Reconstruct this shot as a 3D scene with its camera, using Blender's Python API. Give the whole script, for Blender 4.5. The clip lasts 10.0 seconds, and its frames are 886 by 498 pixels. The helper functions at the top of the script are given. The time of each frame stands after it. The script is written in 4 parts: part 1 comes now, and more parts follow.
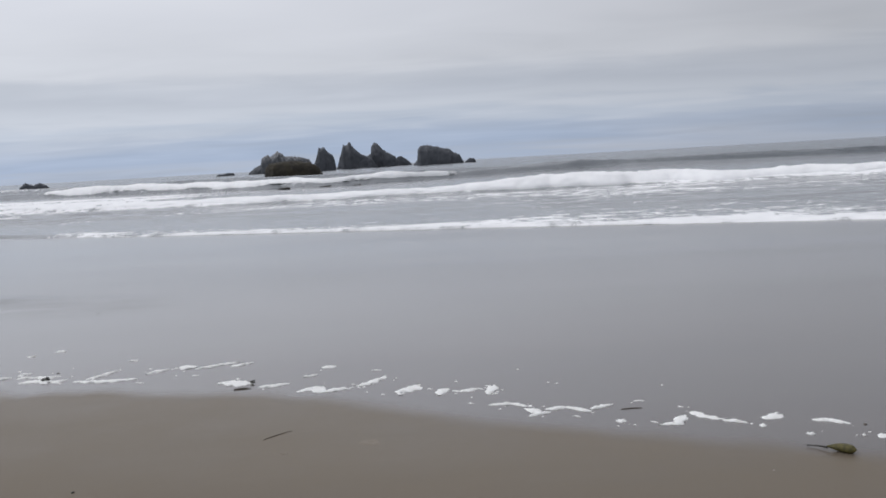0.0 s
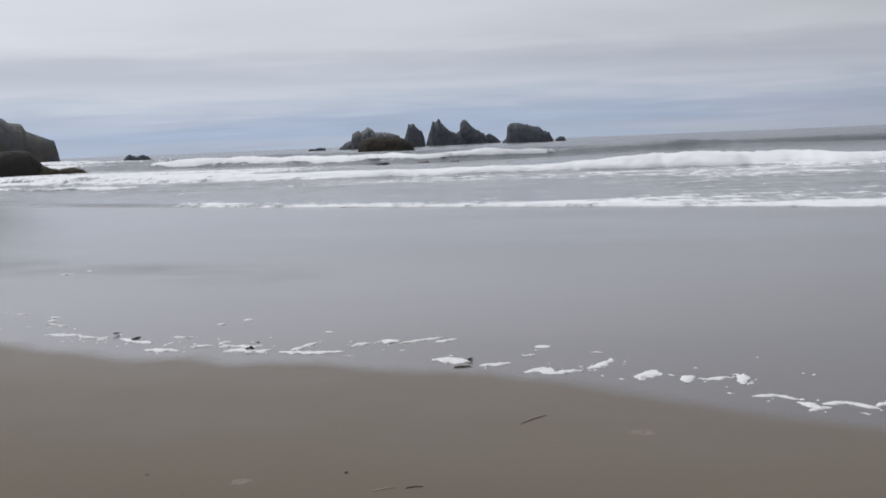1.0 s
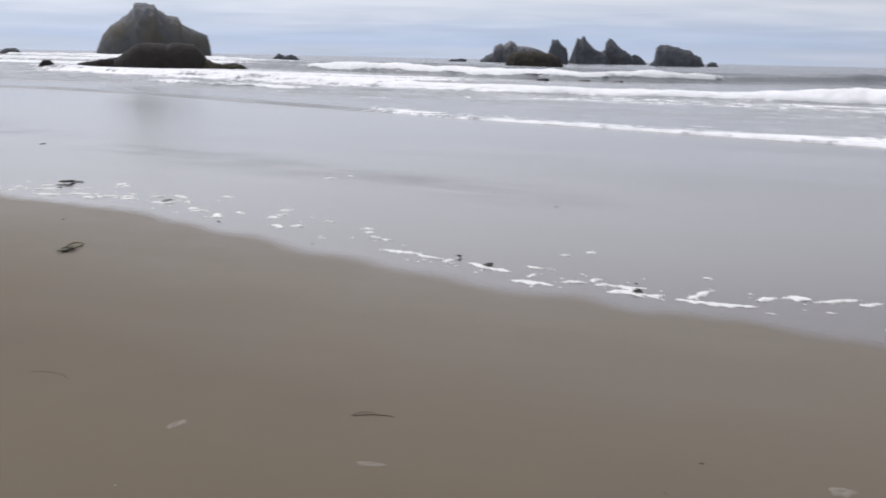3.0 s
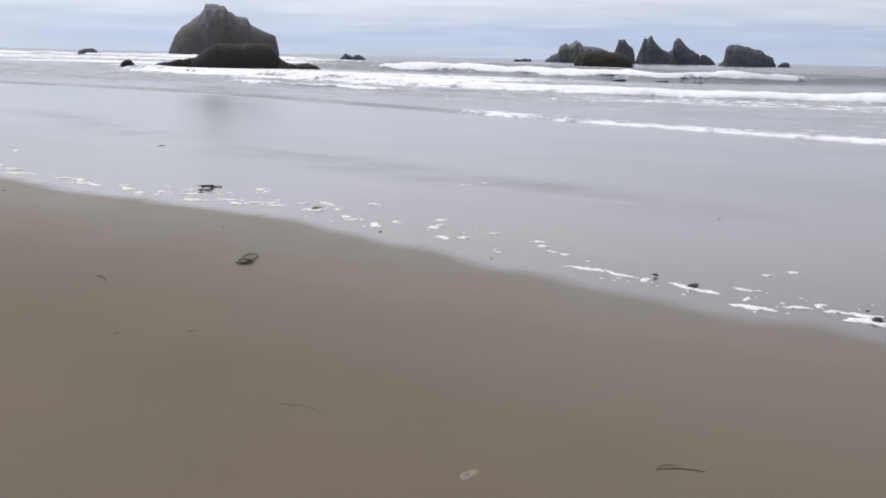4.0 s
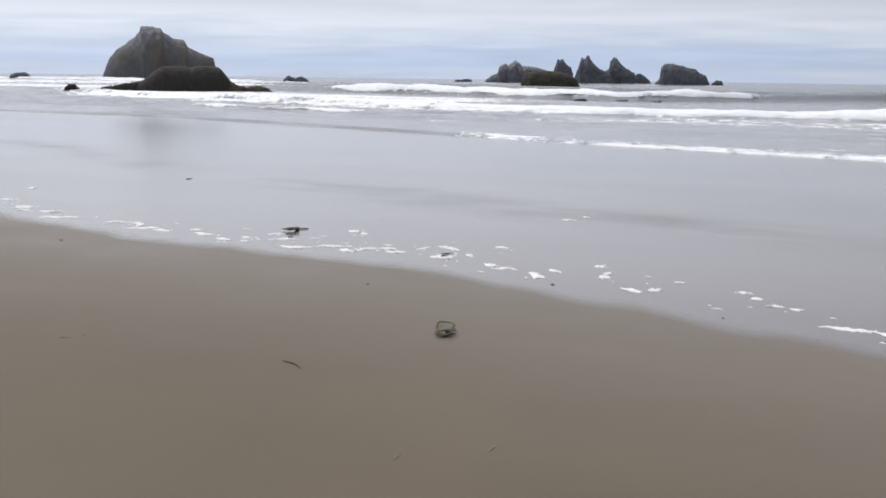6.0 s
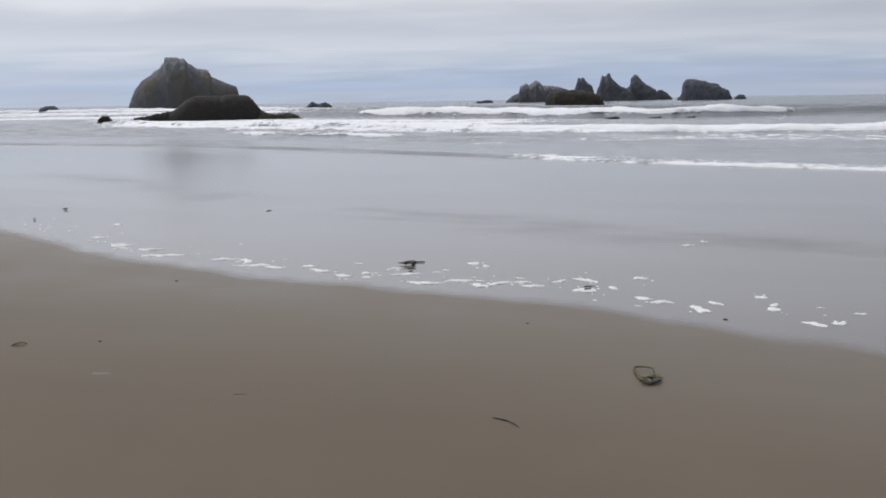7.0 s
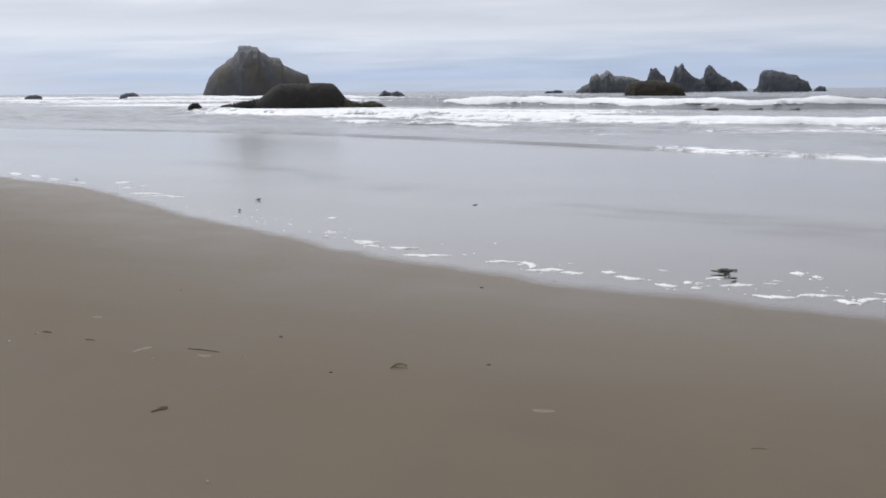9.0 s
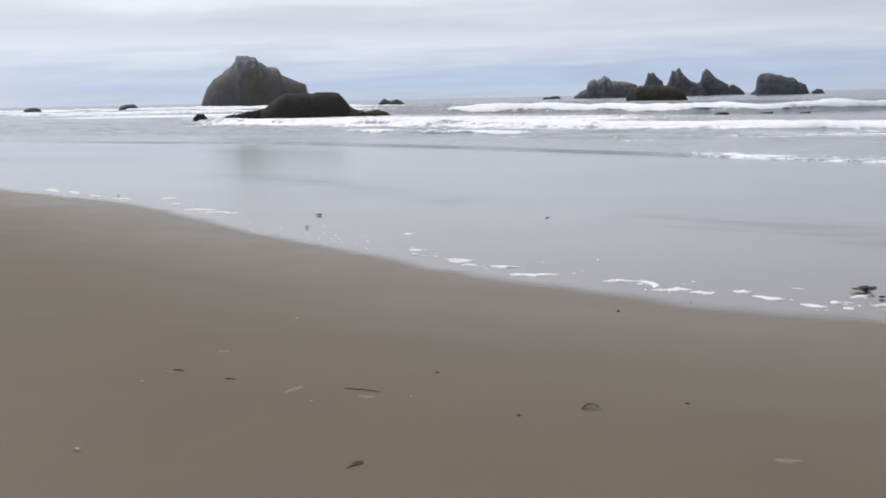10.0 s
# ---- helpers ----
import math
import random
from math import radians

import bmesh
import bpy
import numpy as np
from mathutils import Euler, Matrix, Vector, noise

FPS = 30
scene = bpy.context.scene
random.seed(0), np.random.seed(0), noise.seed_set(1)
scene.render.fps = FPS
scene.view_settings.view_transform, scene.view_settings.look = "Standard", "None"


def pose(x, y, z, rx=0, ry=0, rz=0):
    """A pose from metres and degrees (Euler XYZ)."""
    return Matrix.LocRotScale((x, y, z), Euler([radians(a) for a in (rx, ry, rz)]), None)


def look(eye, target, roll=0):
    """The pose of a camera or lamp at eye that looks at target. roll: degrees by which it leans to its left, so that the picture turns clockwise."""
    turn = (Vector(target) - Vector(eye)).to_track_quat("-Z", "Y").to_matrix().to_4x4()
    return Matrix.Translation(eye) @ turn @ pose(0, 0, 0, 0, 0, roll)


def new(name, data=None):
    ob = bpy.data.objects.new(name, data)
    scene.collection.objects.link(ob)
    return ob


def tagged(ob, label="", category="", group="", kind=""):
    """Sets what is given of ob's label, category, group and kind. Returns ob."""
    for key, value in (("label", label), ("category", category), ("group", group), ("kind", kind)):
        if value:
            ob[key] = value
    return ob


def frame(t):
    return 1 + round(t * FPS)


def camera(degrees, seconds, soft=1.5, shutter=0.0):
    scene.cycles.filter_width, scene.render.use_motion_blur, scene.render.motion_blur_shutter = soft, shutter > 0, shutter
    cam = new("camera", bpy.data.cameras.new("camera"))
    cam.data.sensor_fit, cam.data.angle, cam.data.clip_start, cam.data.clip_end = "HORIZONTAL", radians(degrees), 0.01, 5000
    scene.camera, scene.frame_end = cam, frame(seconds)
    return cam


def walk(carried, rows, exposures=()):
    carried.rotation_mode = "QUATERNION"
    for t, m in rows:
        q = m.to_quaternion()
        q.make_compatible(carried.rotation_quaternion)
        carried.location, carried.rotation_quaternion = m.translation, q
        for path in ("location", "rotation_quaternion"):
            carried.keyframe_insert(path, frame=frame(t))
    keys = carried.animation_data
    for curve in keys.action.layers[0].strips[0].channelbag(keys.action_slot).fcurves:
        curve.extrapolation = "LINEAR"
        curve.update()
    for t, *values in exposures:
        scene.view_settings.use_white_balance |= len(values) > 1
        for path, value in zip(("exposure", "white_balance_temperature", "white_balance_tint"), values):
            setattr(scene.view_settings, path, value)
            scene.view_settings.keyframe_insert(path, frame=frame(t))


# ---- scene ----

# ---- camera and its walk ----
cam = camera(54.3, 10.0, soft=1.7, shutter=0.2)
walk(cam, [
    (0.0, pose(0.000, 0.000, 1.619, 84.17, 3.19, 0.00)),
    (0.3, pose(-0.245, 0.116, 1.623, 84.03, 2.71, -0.30)),
    (0.5, pose(-0.466, 0.204, 1.622, 84.08, 3.81, 1.50)),
    (0.8, pose(-0.853, 0.301, 1.604, 83.72, 2.85, 4.31)),
    (1.0, pose(-1.099, 0.365, 1.591, 82.98, 2.34, 5.74)),
    (1.2, pose(-1.272, 0.435, 1.583, 82.04, 1.84, 4.93)),
    (1.5, pose(-1.525, 0.546, 1.579, 81.01, 2.26, 3.67)),
    (1.8, pose(-1.934, 0.669, 1.591, 80.68, 1.72, 6.31)),
    (2.0, pose(-2.205, 0.737, 1.595, 80.67, 1.14, 9.34)),
    (2.2, pose(-2.411, 0.769, 1.583, 79.99, 0.76, 11.08)),
    (2.5, pose(-2.700, 0.804, 1.563, 78.22, 0.46, 11.42)),
    (2.8, pose(-3.084, 0.898, 1.579, 77.42, -0.39, 11.99)),
    (3.0, pose(-3.308, 0.946, 1.588, 77.53, -1.19, 14.73)),
    (3.2, pose(-3.569, 0.922, 1.567, 77.92, -2.23, 18.11)),
    (4.3, pose(-4.763, 1.107, 1.609, 77.03, -0.99, 18.90)),
    (4.5, pose(-4.995, 1.118, 1.594, 76.46, -1.47, 19.85)),
    (4.7, pose(-5.163, 1.191, 1.583, 75.70, -1.42, 19.18)),
    (5.0, pose(-5.480, 1.334, 1.570, 75.54, -1.36, 17.21)),
    (5.2, pose(-5.746, 1.414, 1.575, 76.06, -2.08, 16.85)),
    (5.5, pose(-6.122, 1.515, 1.586, 77.74, -1.49, 16.31)),
    (5.7, pose(-6.347, 1.596, 1.578, 78.29, -0.99, 14.20)),
    (6.8, pose(-7.656, 1.912, 1.616, 80.07, 0.62, 17.12)),
    (7.0, pose(-7.837, 1.908, 1.609, 80.25, 0.89, 15.97)),
    (7.2, pose(-8.060, 1.979, 1.621, 80.51, 0.88, 15.36)),
    (7.5, pose(-8.477, 2.086, 1.638, 81.62, 0.52, 17.71)),
    (7.8, pose(-8.866, 2.032, 1.617, 81.58, -0.39, 20.45)),
    (8.0, pose(-9.108, 1.998, 1.601, 80.46, -0.82, 20.80)),
    (8.2, pose(-9.304, 2.032, 1.597, 79.33, -0.66, 19.98)),
    (8.5, pose(-9.600, 2.108, 1.598, 78.97, -0.60, 19.50)),
    (8.8, pose(-10.039, 2.117, 1.598, 79.52, -0.16, 20.30)),
    (9.0, pose(-10.323, 2.124, 1.600, 79.63, 0.48, 20.20)),
    (9.2, pose(-10.527, 2.156, 1.605, 79.17, 1.95, 18.83)),
    (9.5, pose(-10.814, 2.208, 1.616, 78.81, 2.95, 17.61)),
    (9.8, pose(-11.258, 2.223, 1.635, 79.35, 2.39, 18.51)),
    (10.0, pose(-11.487, 2.225, 1.645, 80.10, 1.22, 19.94)),
], exposures=[(0, -0.13, 6500, 9), (0.5, -0.08, 6500, 9.2), (0.8, -0.22, 6500, 9.3), (1, -0.16, 6500, 9.4), (1.5, -0.14, 6500, 9.6), (2, -0.14, 6520, 9.9), (2.5, -0.14, 6540, 10.3), (3, 0.16, 6560, 10.9), (4.5, 0.26, 6560, 11.5), (5, 0.44, 6560, 11.8), (5.5, 0.4, 6560, 11), (7, -0.06, 6540, 9.4), (7.2, 0, 6540, 9.4), (7.5, 0.08, 6540, 9.4), (8, 0, 6540, 9.4), (8.5, 0.08, 6540, 9.4), (9, 0.14, 6540, 9.4), (9.2, 0.06, 6540, 9.4), (9.5, 0.1, 6540, 9.4), (10, 0.17, 6540, 9.4)])

# ---- world, sun ----
SUN_EL, SUN_AZ = radians(48), radians(285)
world = bpy.data.worlds.new("world")
scene.world = world
world.use_nodes = True


def node(tree, kind, **values):
    n = tree.nodes.new(kind)
    for key, value in values.items():
        n.inputs[key.replace("_", " ")].default_value = value
    return n


def math_node(tree, op, a, b=None, clamp=False):
    n = tree.nodes.new("ShaderNodeMath")
    n.operation, n.use_clamp = op, clamp
    for i, v in enumerate((a, b)):
        if v is None:
            continue
        if isinstance(v, (int, float)):
            n.inputs[i].default_value = v
        else:
            tree.links.new(v, n.inputs[i])
    return n.outputs[0]


def ramp(tree, fac, stops, ease=False):
    n = tree.nodes.new("ShaderNodeValToRGB")
    if ease:
        n.color_ramp.interpolation = "EASE"
    els = n.color_ramp.elements
    while len(els) < len(stops):
        els.new(0.5)
    for e, (p, c) in zip(els, stops):
        e.position = p
        e.color = (c, c, c, 1) if isinstance(c, (int, float)) else (*c, 1)
    tree.links.new(fac, n.inputs[0])
    return n.outputs[0]


def mix_rgb(tree, fac, a, b, blend="MIX"):
    n = tree.nodes.new("ShaderNodeMix")
    n.data_type, n.blend_type = "RGBA", blend
    for i, v in ((0, fac), (6, a), (7, b)):
        if isinstance(v, (int, float)):
            n.inputs[i].default_value = v
        elif isinstance(v, tuple):
            n.inputs[i].default_value = (*v, 1)
        else:
            tree.links.new(v, n.inputs[i])
    return n.outputs[2]


def build_sky():
    t = world.node_tree
    t.nodes.clear()
    out = t.nodes.new("ShaderNodeOutputWorld")
    back = t.nodes.new("ShaderNodeBackground")
    sky = t.nodes.new("ShaderNodeTexSky")
    sky.sky_type, sky.sun_disc = "NISHITA", False
    sky.sun_elevation, sky.sun_rotation = SUN_EL, SUN_AZ
    blue = mix_rgb(t, 1.0, sky.outputs[0], (0.10, 0.10, 0.10), "MULTIPLY")
    co = t.nodes.new("ShaderNodeTexCoord")
    sep = t.nodes.new("ShaderNodeSeparateXYZ")
    t.links.new(co.outputs["Generated"], sep.inputs[0])
    up = math_node(t, "MAXIMUM", sep.outputs[2], 0.0)
    # a flat cloud deck seen in perspective
    den = math_node(t, "ADD", up, 0.07)
    px = math_node(t, "DIVIDE", sep.outputs[0], den)
    py = math_node(t, "DIVIDE", sep.outputs[1], den)
    com = t.nodes.new("ShaderNodeCombineXYZ")
    t.links.new(px, com.inputs[0])
    t.links.new(py, com.inputs[1])

    def layer(scale, detail, turn, stretch):
        mp = t.nodes.new("ShaderNodeMapping")
        mp.inputs["Rotation"].default_value = (0, 0, radians(turn))
        mp.inputs["Scale"].default_value = (scale * stretch, scale, scale)
        t.links.new(com.outputs[0], mp.inputs[0])
        n = node(t, "ShaderNodeTexNoise", Detail=detail, Roughness=0.55, Scale=1.0, Distortion=0.5)
        t.links.new(mp.outputs[0], n.inputs[0])
        return n.outputs["Fac"]

    big = layer(0.42, 2.0, -13, 0.62)
    fine = layer(1.25, 3.0, -12, 0.7)
    both = math_node(t, "ADD", math_node(t, "MULTIPLY", big, 0.86), math_node(t, "MULTIPLY", fine, 0.14))
    cloud = ramp(t, both, [(0.32, (0.560, 0.575, 0.640)), (0.50, (0.650, 0.661, 0.722)), (0.68, (0.745, 0.752, 0.795))], True)
    # low over the sea the deck breaks into layers: blue-grey air, a pale bank, a grey one, and full cloud above
    roll = layer(0.16, 3.0, 20, 0.5)
    sway = math_node(t, "ADD", math_node(t, "MULTIPLY", math_node(t, "SUBTRACT", big, 0.5), 0.050), math_node(t, "MULTIPLY", math_node(t, "SUBTRACT", fine, 0.5), 0.030))
    height = math_node(t, "MULTIPLY", math_node(t, "ADD", up, sway), 4.0)
    low = ramp(t, height, [(0.0, (0.455, 0.530, 0.680)), (0.06, (0.400, 0.490, 0.668)), (0.13, (0.412, 0.498, 0.672)), (0.20, (0.520, 0.582, 0.708)), (0.26, (0.590, 0.628, 0.722)),
                           (0.32, (0.525, 0.558, 0.645)), (0.37, (0.540, 0.570, 0.652)), (0.45, (0.632, 0.650, 0.715)), (0.60, (0.652, 0.666, 0.724))], True)
    # the blue is clear in some quarters and veiled in others
    veiled = ramp(t, up, [(0.0, (0.545, 0.585, 0.685)), (0.05, (0.560, 0.596, 0.690)), (0.11, (0.655, 0.667, 0.720))], True)
    low = mix_rgb(t, ramp(t, roll, [(0.40, 0.0), (0.66, 0.75)], True), low, veiled)
    wisp = math_node(t, "ADD", math_node(t, "MULTIPLY", math_node(t, "ADD", math_node(t, "MULTIPLY", both, 0.7), math_node(t, "MULTIPLY", fine, 0.3)), 0.50), 0.75)
    banks = t.nodes.new("ShaderNodeVectorMath")
    banks.operation = "SCALE"
    t.links.new(low, banks.inputs[0])
    t.links.new(wisp, banks.inputs["Scale"])
    cover = ramp(t, up, [(0.08, 0.0), (0.22, 1.0)], True)
    deck = mix_rgb(t, cover, banks.outputs[0], cloud)
    # the veiled sun brightens its side of the deck
    side = math_node(t, "ADD", math_node(t, "MULTIPLY", sep.outputs[0], math.sin(SUN_AZ)), math_node(t, "MULTIPLY", sep.outputs[1], math.cos(SUN_AZ)))
    # and an overcast is brightest overhead
    crown = math_node(t, "MULTIPLY", math_node(t, "POWER", up, 1.6), 0.60)
    veil = math_node(t, "ADD", math_node(t, "ADD", math_node(t, "MULTIPLY", side, math_node(t, "MINIMUM", math_node(t, "ADD", math_node(t, "MULTIPLY", math_node(t, "MULTIPLY", up, up), 4.0), 0.10), 0.6)), 1.0), crown)
    # thicker cloud on the side away from the sun
    veil = math_node(t, "SUBTRACT", veil, math_node(t, "MULTIPLY", ramp(t, sep.outputs[0], [(0.0, 0.0), (0.42, 1.0)]), 0.15))
    bright = t.nodes.new("ShaderNodeVectorMath")
    bright.operation = "SCALE"
    t.links.new(mix_rgb(t, 0.92, blue, deck), bright.inputs[0])
    t.links.new(veil, bright.inputs["Scale"])
    both_sky = bright.outputs[0]
    t.links.new(both_sky, back.inputs[0])
    back.inputs[1].default_value = 1.0
    t.links.new(back.outputs[0], out.inputs[0])


build_sky()
sun = new("sun", bpy.data.lights.new("sun", "SUN"))
sun.data.energy, sun.data.angle, sun.data.color = 0.7, radians(25), (1.0, 0.97, 0.93)
sun.matrix_world = look((0, 0, 60), (math.sin(SUN_AZ) * -50, math.cos(SUN_AZ) * -50, 60 - 50 * math.tan(SUN_EL)))


# ---- noise for building ----
def lattice(i, j, seed):
    h = (i.astype(np.int64) * 374761393 + j.astype(np.int64) * 668265263 + seed * 982451653) & 0xFFFFFFFF
    h = ((h ^ (h >> 13)) * 1274126177) & 0xFFFFFFFF
    return ((h ^ (h >> 16)) & 0xFFFF) / 65535.0


def value_noise(x, y, seed=0):
    """Smooth noise in 0..1 for arrays of places."""
    i, j = np.floor(x), np.floor(y)
    u, v = x - i, y - j
    u, v = u * u * (3 - 2 * u), v * v * (3 - 2 * v)
    a, b = lattice(i, j, seed), lattice(i + 1, j, seed)
    c, d = lattice(i, j + 1, seed), lattice(i + 1, j + 1, seed)
    return (a * (1 - u) + b * u) * (1 - v) + (c * (1 - u) + d * u) * v


def fbm(x, y, octaves=4, seed=0):
    total, amp, norm = 0.0, 1.0, 0.0
    for k in range(octaves):
        total = total + amp * value_noise(x * 2 ** k, y * 2 ** k, seed + 17 * k)
        norm += amp
        amp *= 0.5
    return total / norm


def step(a, b, x):
    t = np.clip((x - a) / (b - a), 0, 1)
    return t * t * (3 - 2 * t)


def bend(points):
    """A smooth line y(x) through a few control points, ordered by falling x."""
    xs = np.array([p[0] for p in points][::-1], float)
    ys = np.array([p[1] for p in points][::-1], float)

    def line(x):
        x = np.asarray(x, float)
        out = np.interp(x, xs, ys)
        lo, hi = x < xs[0], x > xs[-1]
        out = np.where(lo, ys[0] + (x - xs[0]) * (ys[1] - ys[0]) / (xs[1] - xs[0]), out)
        return np.where(hi, ys[-1] + (x - xs[-1]) * (ys[-1] - ys[-2]) / (xs[-1] - xs[-2]), out)

    return lambda x: sum(w * line(np.asarray(x, float) + o) for o, w in ((-0.5, 0.2), (-0.2, 0.2), (0, 0.2), (0.2, 0.2), (0.5, 0.2)))


def out_to_sea(points):
    """Lines drawn at the sand's level, let down on to the sea's."""
    return [(-5 + (x + 5) * 1.035, 1 + (y - 1) * 1.035) for x, y in points]


# edge of the thin sheet of water left on the sand, and the water line of the sea
film_edge = bend([(14, -0.4), (5, 3.3), (2.2, 4.45), (0.9, 4.95), (-0.6, 5.8), (-1.6, 6.35), (-2.7, 6.65), (-3.9, 6.85), (-4.8, 7.05),
                  (-6.2, 7.75), (-7.3, 8.2), (-9, 8.9), (-10.5, 9.15), (-12.2, 9.45), (-14.2, 10.1), (-15.9, 10.95), (-17.8, 12.0),
                  (-18.6, 12.65), (-22.3, 14.65), (-26.6, 16.2), (-45, 22), (-120, 40)])
shore = bend(out_to_sea([(60, -8), (30, 8), (9.4, 18.7), (2.5, 21.7), (-4, 24.2), (-9.5, 26.3), (-15, 29.2), (-22, 32.4), (-30, 35.2), (-45, 37.2), (-80, 45), (-150, 72)]))
SEA = -0.21


def sand_z(x, y):
    """Height of the sand: nearly level, dipping gently to the sea and on under it."""
    x, y = np.asarray(x, float), np.asarray(y, float)
    d = y - shore(x)
    film = y - film_edge(x)
    q = np.clip(film, -14, 40)
    z = -0.036 - 0.006 * np.minimum(q, 0) - 0.0125 * np.maximum(q, 0)
    z = np.maximum(z, -0.30)
    z = np.where(d > 0, SEA - 0.012 - 0.02 * np.minimum(d, 120), np.minimum(np.maximum(z, SEA - 0.012), 0.05))
    blend = step(-6, 0, d)
    z = np.where(d < 0, z * (1 - blend) + (SEA - 0.012) * blend, z)
    dry = 1 - step(-0.4, 0.6, film)
    return z + dry * (0.012 * (fbm(x * 0.35, y * 0.35, 3, 5) - 0.5))


# ---- materials ----
def material(name):
    m = bpy.data.materials.new(name)
    m.use_nodes = True
    t = m.node_tree
    return m, t, t.nodes["Principled BSDF"], t.nodes["Material Output"]


def place(t, scale=(1, 1, 1), turn=0):
    co = t.nodes.new("ShaderNodeTexCoord")
    mp = t.nodes.new("ShaderNodeMapping")
    mp.inputs["Scale"].default_value = scale
    mp.inputs["Rotation"].default_value = (0, 0, radians(turn))
    t.links.new(co.outputs["Object"], mp.inputs[0])
    return mp.outputs[0]


def tex(t, at, scale, detail=4.0, rough=0.55, twist=0.0):
    n = node(t, "ShaderNodeTexNoise", Scale=scale, Detail=detail, Roughness=rough, Distortion=twist)
    t.links.new(at, n.inputs[0])
    return n.outputs["Fac"]


def bump(t, height, strength, distance, shader, under=None):
    n = t.nodes.new("ShaderNodeBump")
    n.inputs["Strength"].default_value, n.inputs["Distance"].default_value = strength, distance
    t.links.new(height, n.inputs["Height"])
    if under is not None:
        t.links.new(under, n.inputs["Normal"])
    t.links.new(n.outputs[0], shader.inputs["Normal"])
    return n.outputs[0]


def sand_material():
    m, t, dry, out = material("beach_sand")
    at = place(t)
    along = place(t, (0.35, 1.6, 1), 20)
    grain = tex(t, at, 420, 2)
    mottled = tex(t, at, 1.1, 5)
    broad = tex(t, along, 0.35, 3)
    c = ramp(t, mottled, [(0.3, (0.137, 0.109, 0.073)), (0.7, (0.167, 0.134, 0.091))])
    c = mix_rgb(t, ramp(t, broad, [(0.35, 0.0), (0.7, 0.45)]), c, (0.172, 0.139, 0.096))
    c = mix_rgb(t, ramp(t, grain, [(0.3, 0.0), (0.75, 0.35)]), c, (0.09, 0.073, 0.06))
    t.links.new(c, dry.inputs["Base Color"])
    dry.inputs["IOR"].default_value = 1.4
    near = t.nodes.new("ShaderNodeAttribute")
    near.attribute_name = "damp"
    damp = math_node(t, "ADD", near.outputs["Fac"], math_node(t, "MULTIPLY", math_node(t, "SUBTRACT", broad, 0.5), 0.5), True)
    t.links.new(math_node(t, "ADD", 0.28, math_node(t, "MULTIPLY", damp, 0.42)), dry.inputs["Specular IOR Level"])
    t.links.new(math_node(t, "SUBTRACT", ramp(t, mottled, [(0.3, 0.64), (0.7, 0.76)]), math_node(t, "MULTIPLY", damp, 0.24)), dry.inputs["Roughness"])
    b = bump(t, grain, 0.25, 0.002, dry)
    bump(t, tex(t, along, 5.0, 4), 0.12, 0.01, dry, b)

    wet = t.nodes.new("ShaderNodeBsdfPrincipled")
    wc = ramp(t, tex(t, along, 0.5, 4), [(0.3, (0.094, 0.081, 0.074)), (0.7, (0.115, 0.099, 0.090))])
    t.links.new(wc, wet.inputs["Base Color"])
    wet.inputs["IOR"].default_value, wet.inputs["Specular IOR Level"].default_value = 1.40, 0.35
    slick = tex(t, place(t, (0.22, 1.0, 1), 18), 0.55, 4)
    t.links.new(ramp(t, slick, [(0.3, 0.20), (0.75, 0.24)]), wet.inputs["Roughness"])
    wet.inputs["Coat IOR"].default_value, wet.inputs["Coat Roughness"].default_value = 1.33, 0.13
    runs = tex(t, place(t, (0.16, 0.42, 1), 22), 0.45, 1.5, 0.45)
    thin = t.nodes.new("ShaderNodeAttribute")
    thin.attribute_name = "thin"
    patchy = ramp(t, tex(t, place(t, (0.5, 1.6, 1), 18), 1.1, 5, 0.6), [(0.34, 0.15), (0.62, 1.0)])
    less = math_node(t, "SUBTRACT", 1.0, math_node(t, "MULTIPLY", math_node(t, "MULTIPLY", thin.outputs["Fac"], patchy), 0.72))
    t.links.new(math_node(t, "MULTIPLY", ramp(t, runs, [(0.42, 0.78), (0.72, 0.66)], True), less), wet.inputs["Coat Weight"])
    bump(t, tex(t, place(t, (0.7, 1.2, 1), 18), 2.2, 3), 0.012, 0.02, wet)

    w = t.nodes.new("ShaderNodeAttribute")
    w.attribute_name = "wet"
    ragged = tex(t, at, 3.0, 5)
    f = math_node(t, "ADD", w.outputs["Fac"], math_node(t, "MULTIPLY", math_node(t, "SUBTRACT", ragged, 0.5), 0.28))
    fac = ramp(t, f, [(0.12, 0.0), (0.88, 1.0)], True)
    mx = t.nodes.new("ShaderNodeMixShader")
    t.links.new(fac, mx.inputs[0])
    t.links.new(dry.outputs[0], mx.inputs[1])
    t.links.new(wet.outputs[0], mx.inputs[2])
    t.links.new(mx.outputs[0], out.inputs[0])
    return m


def foam_white(t, shader, at):
    t.links.new(ramp(t, tex(t, at, 2.0, 5), [(0.3, (0.86, 0.865, 0.87)), (0.6, (0.95, 0.95, 0.95))]), shader.inputs["Base Color"])
    shader.inputs["Roughness"].default_value = 0.85
    shader.inputs["Subsurface Weight"].default_value = 0.0


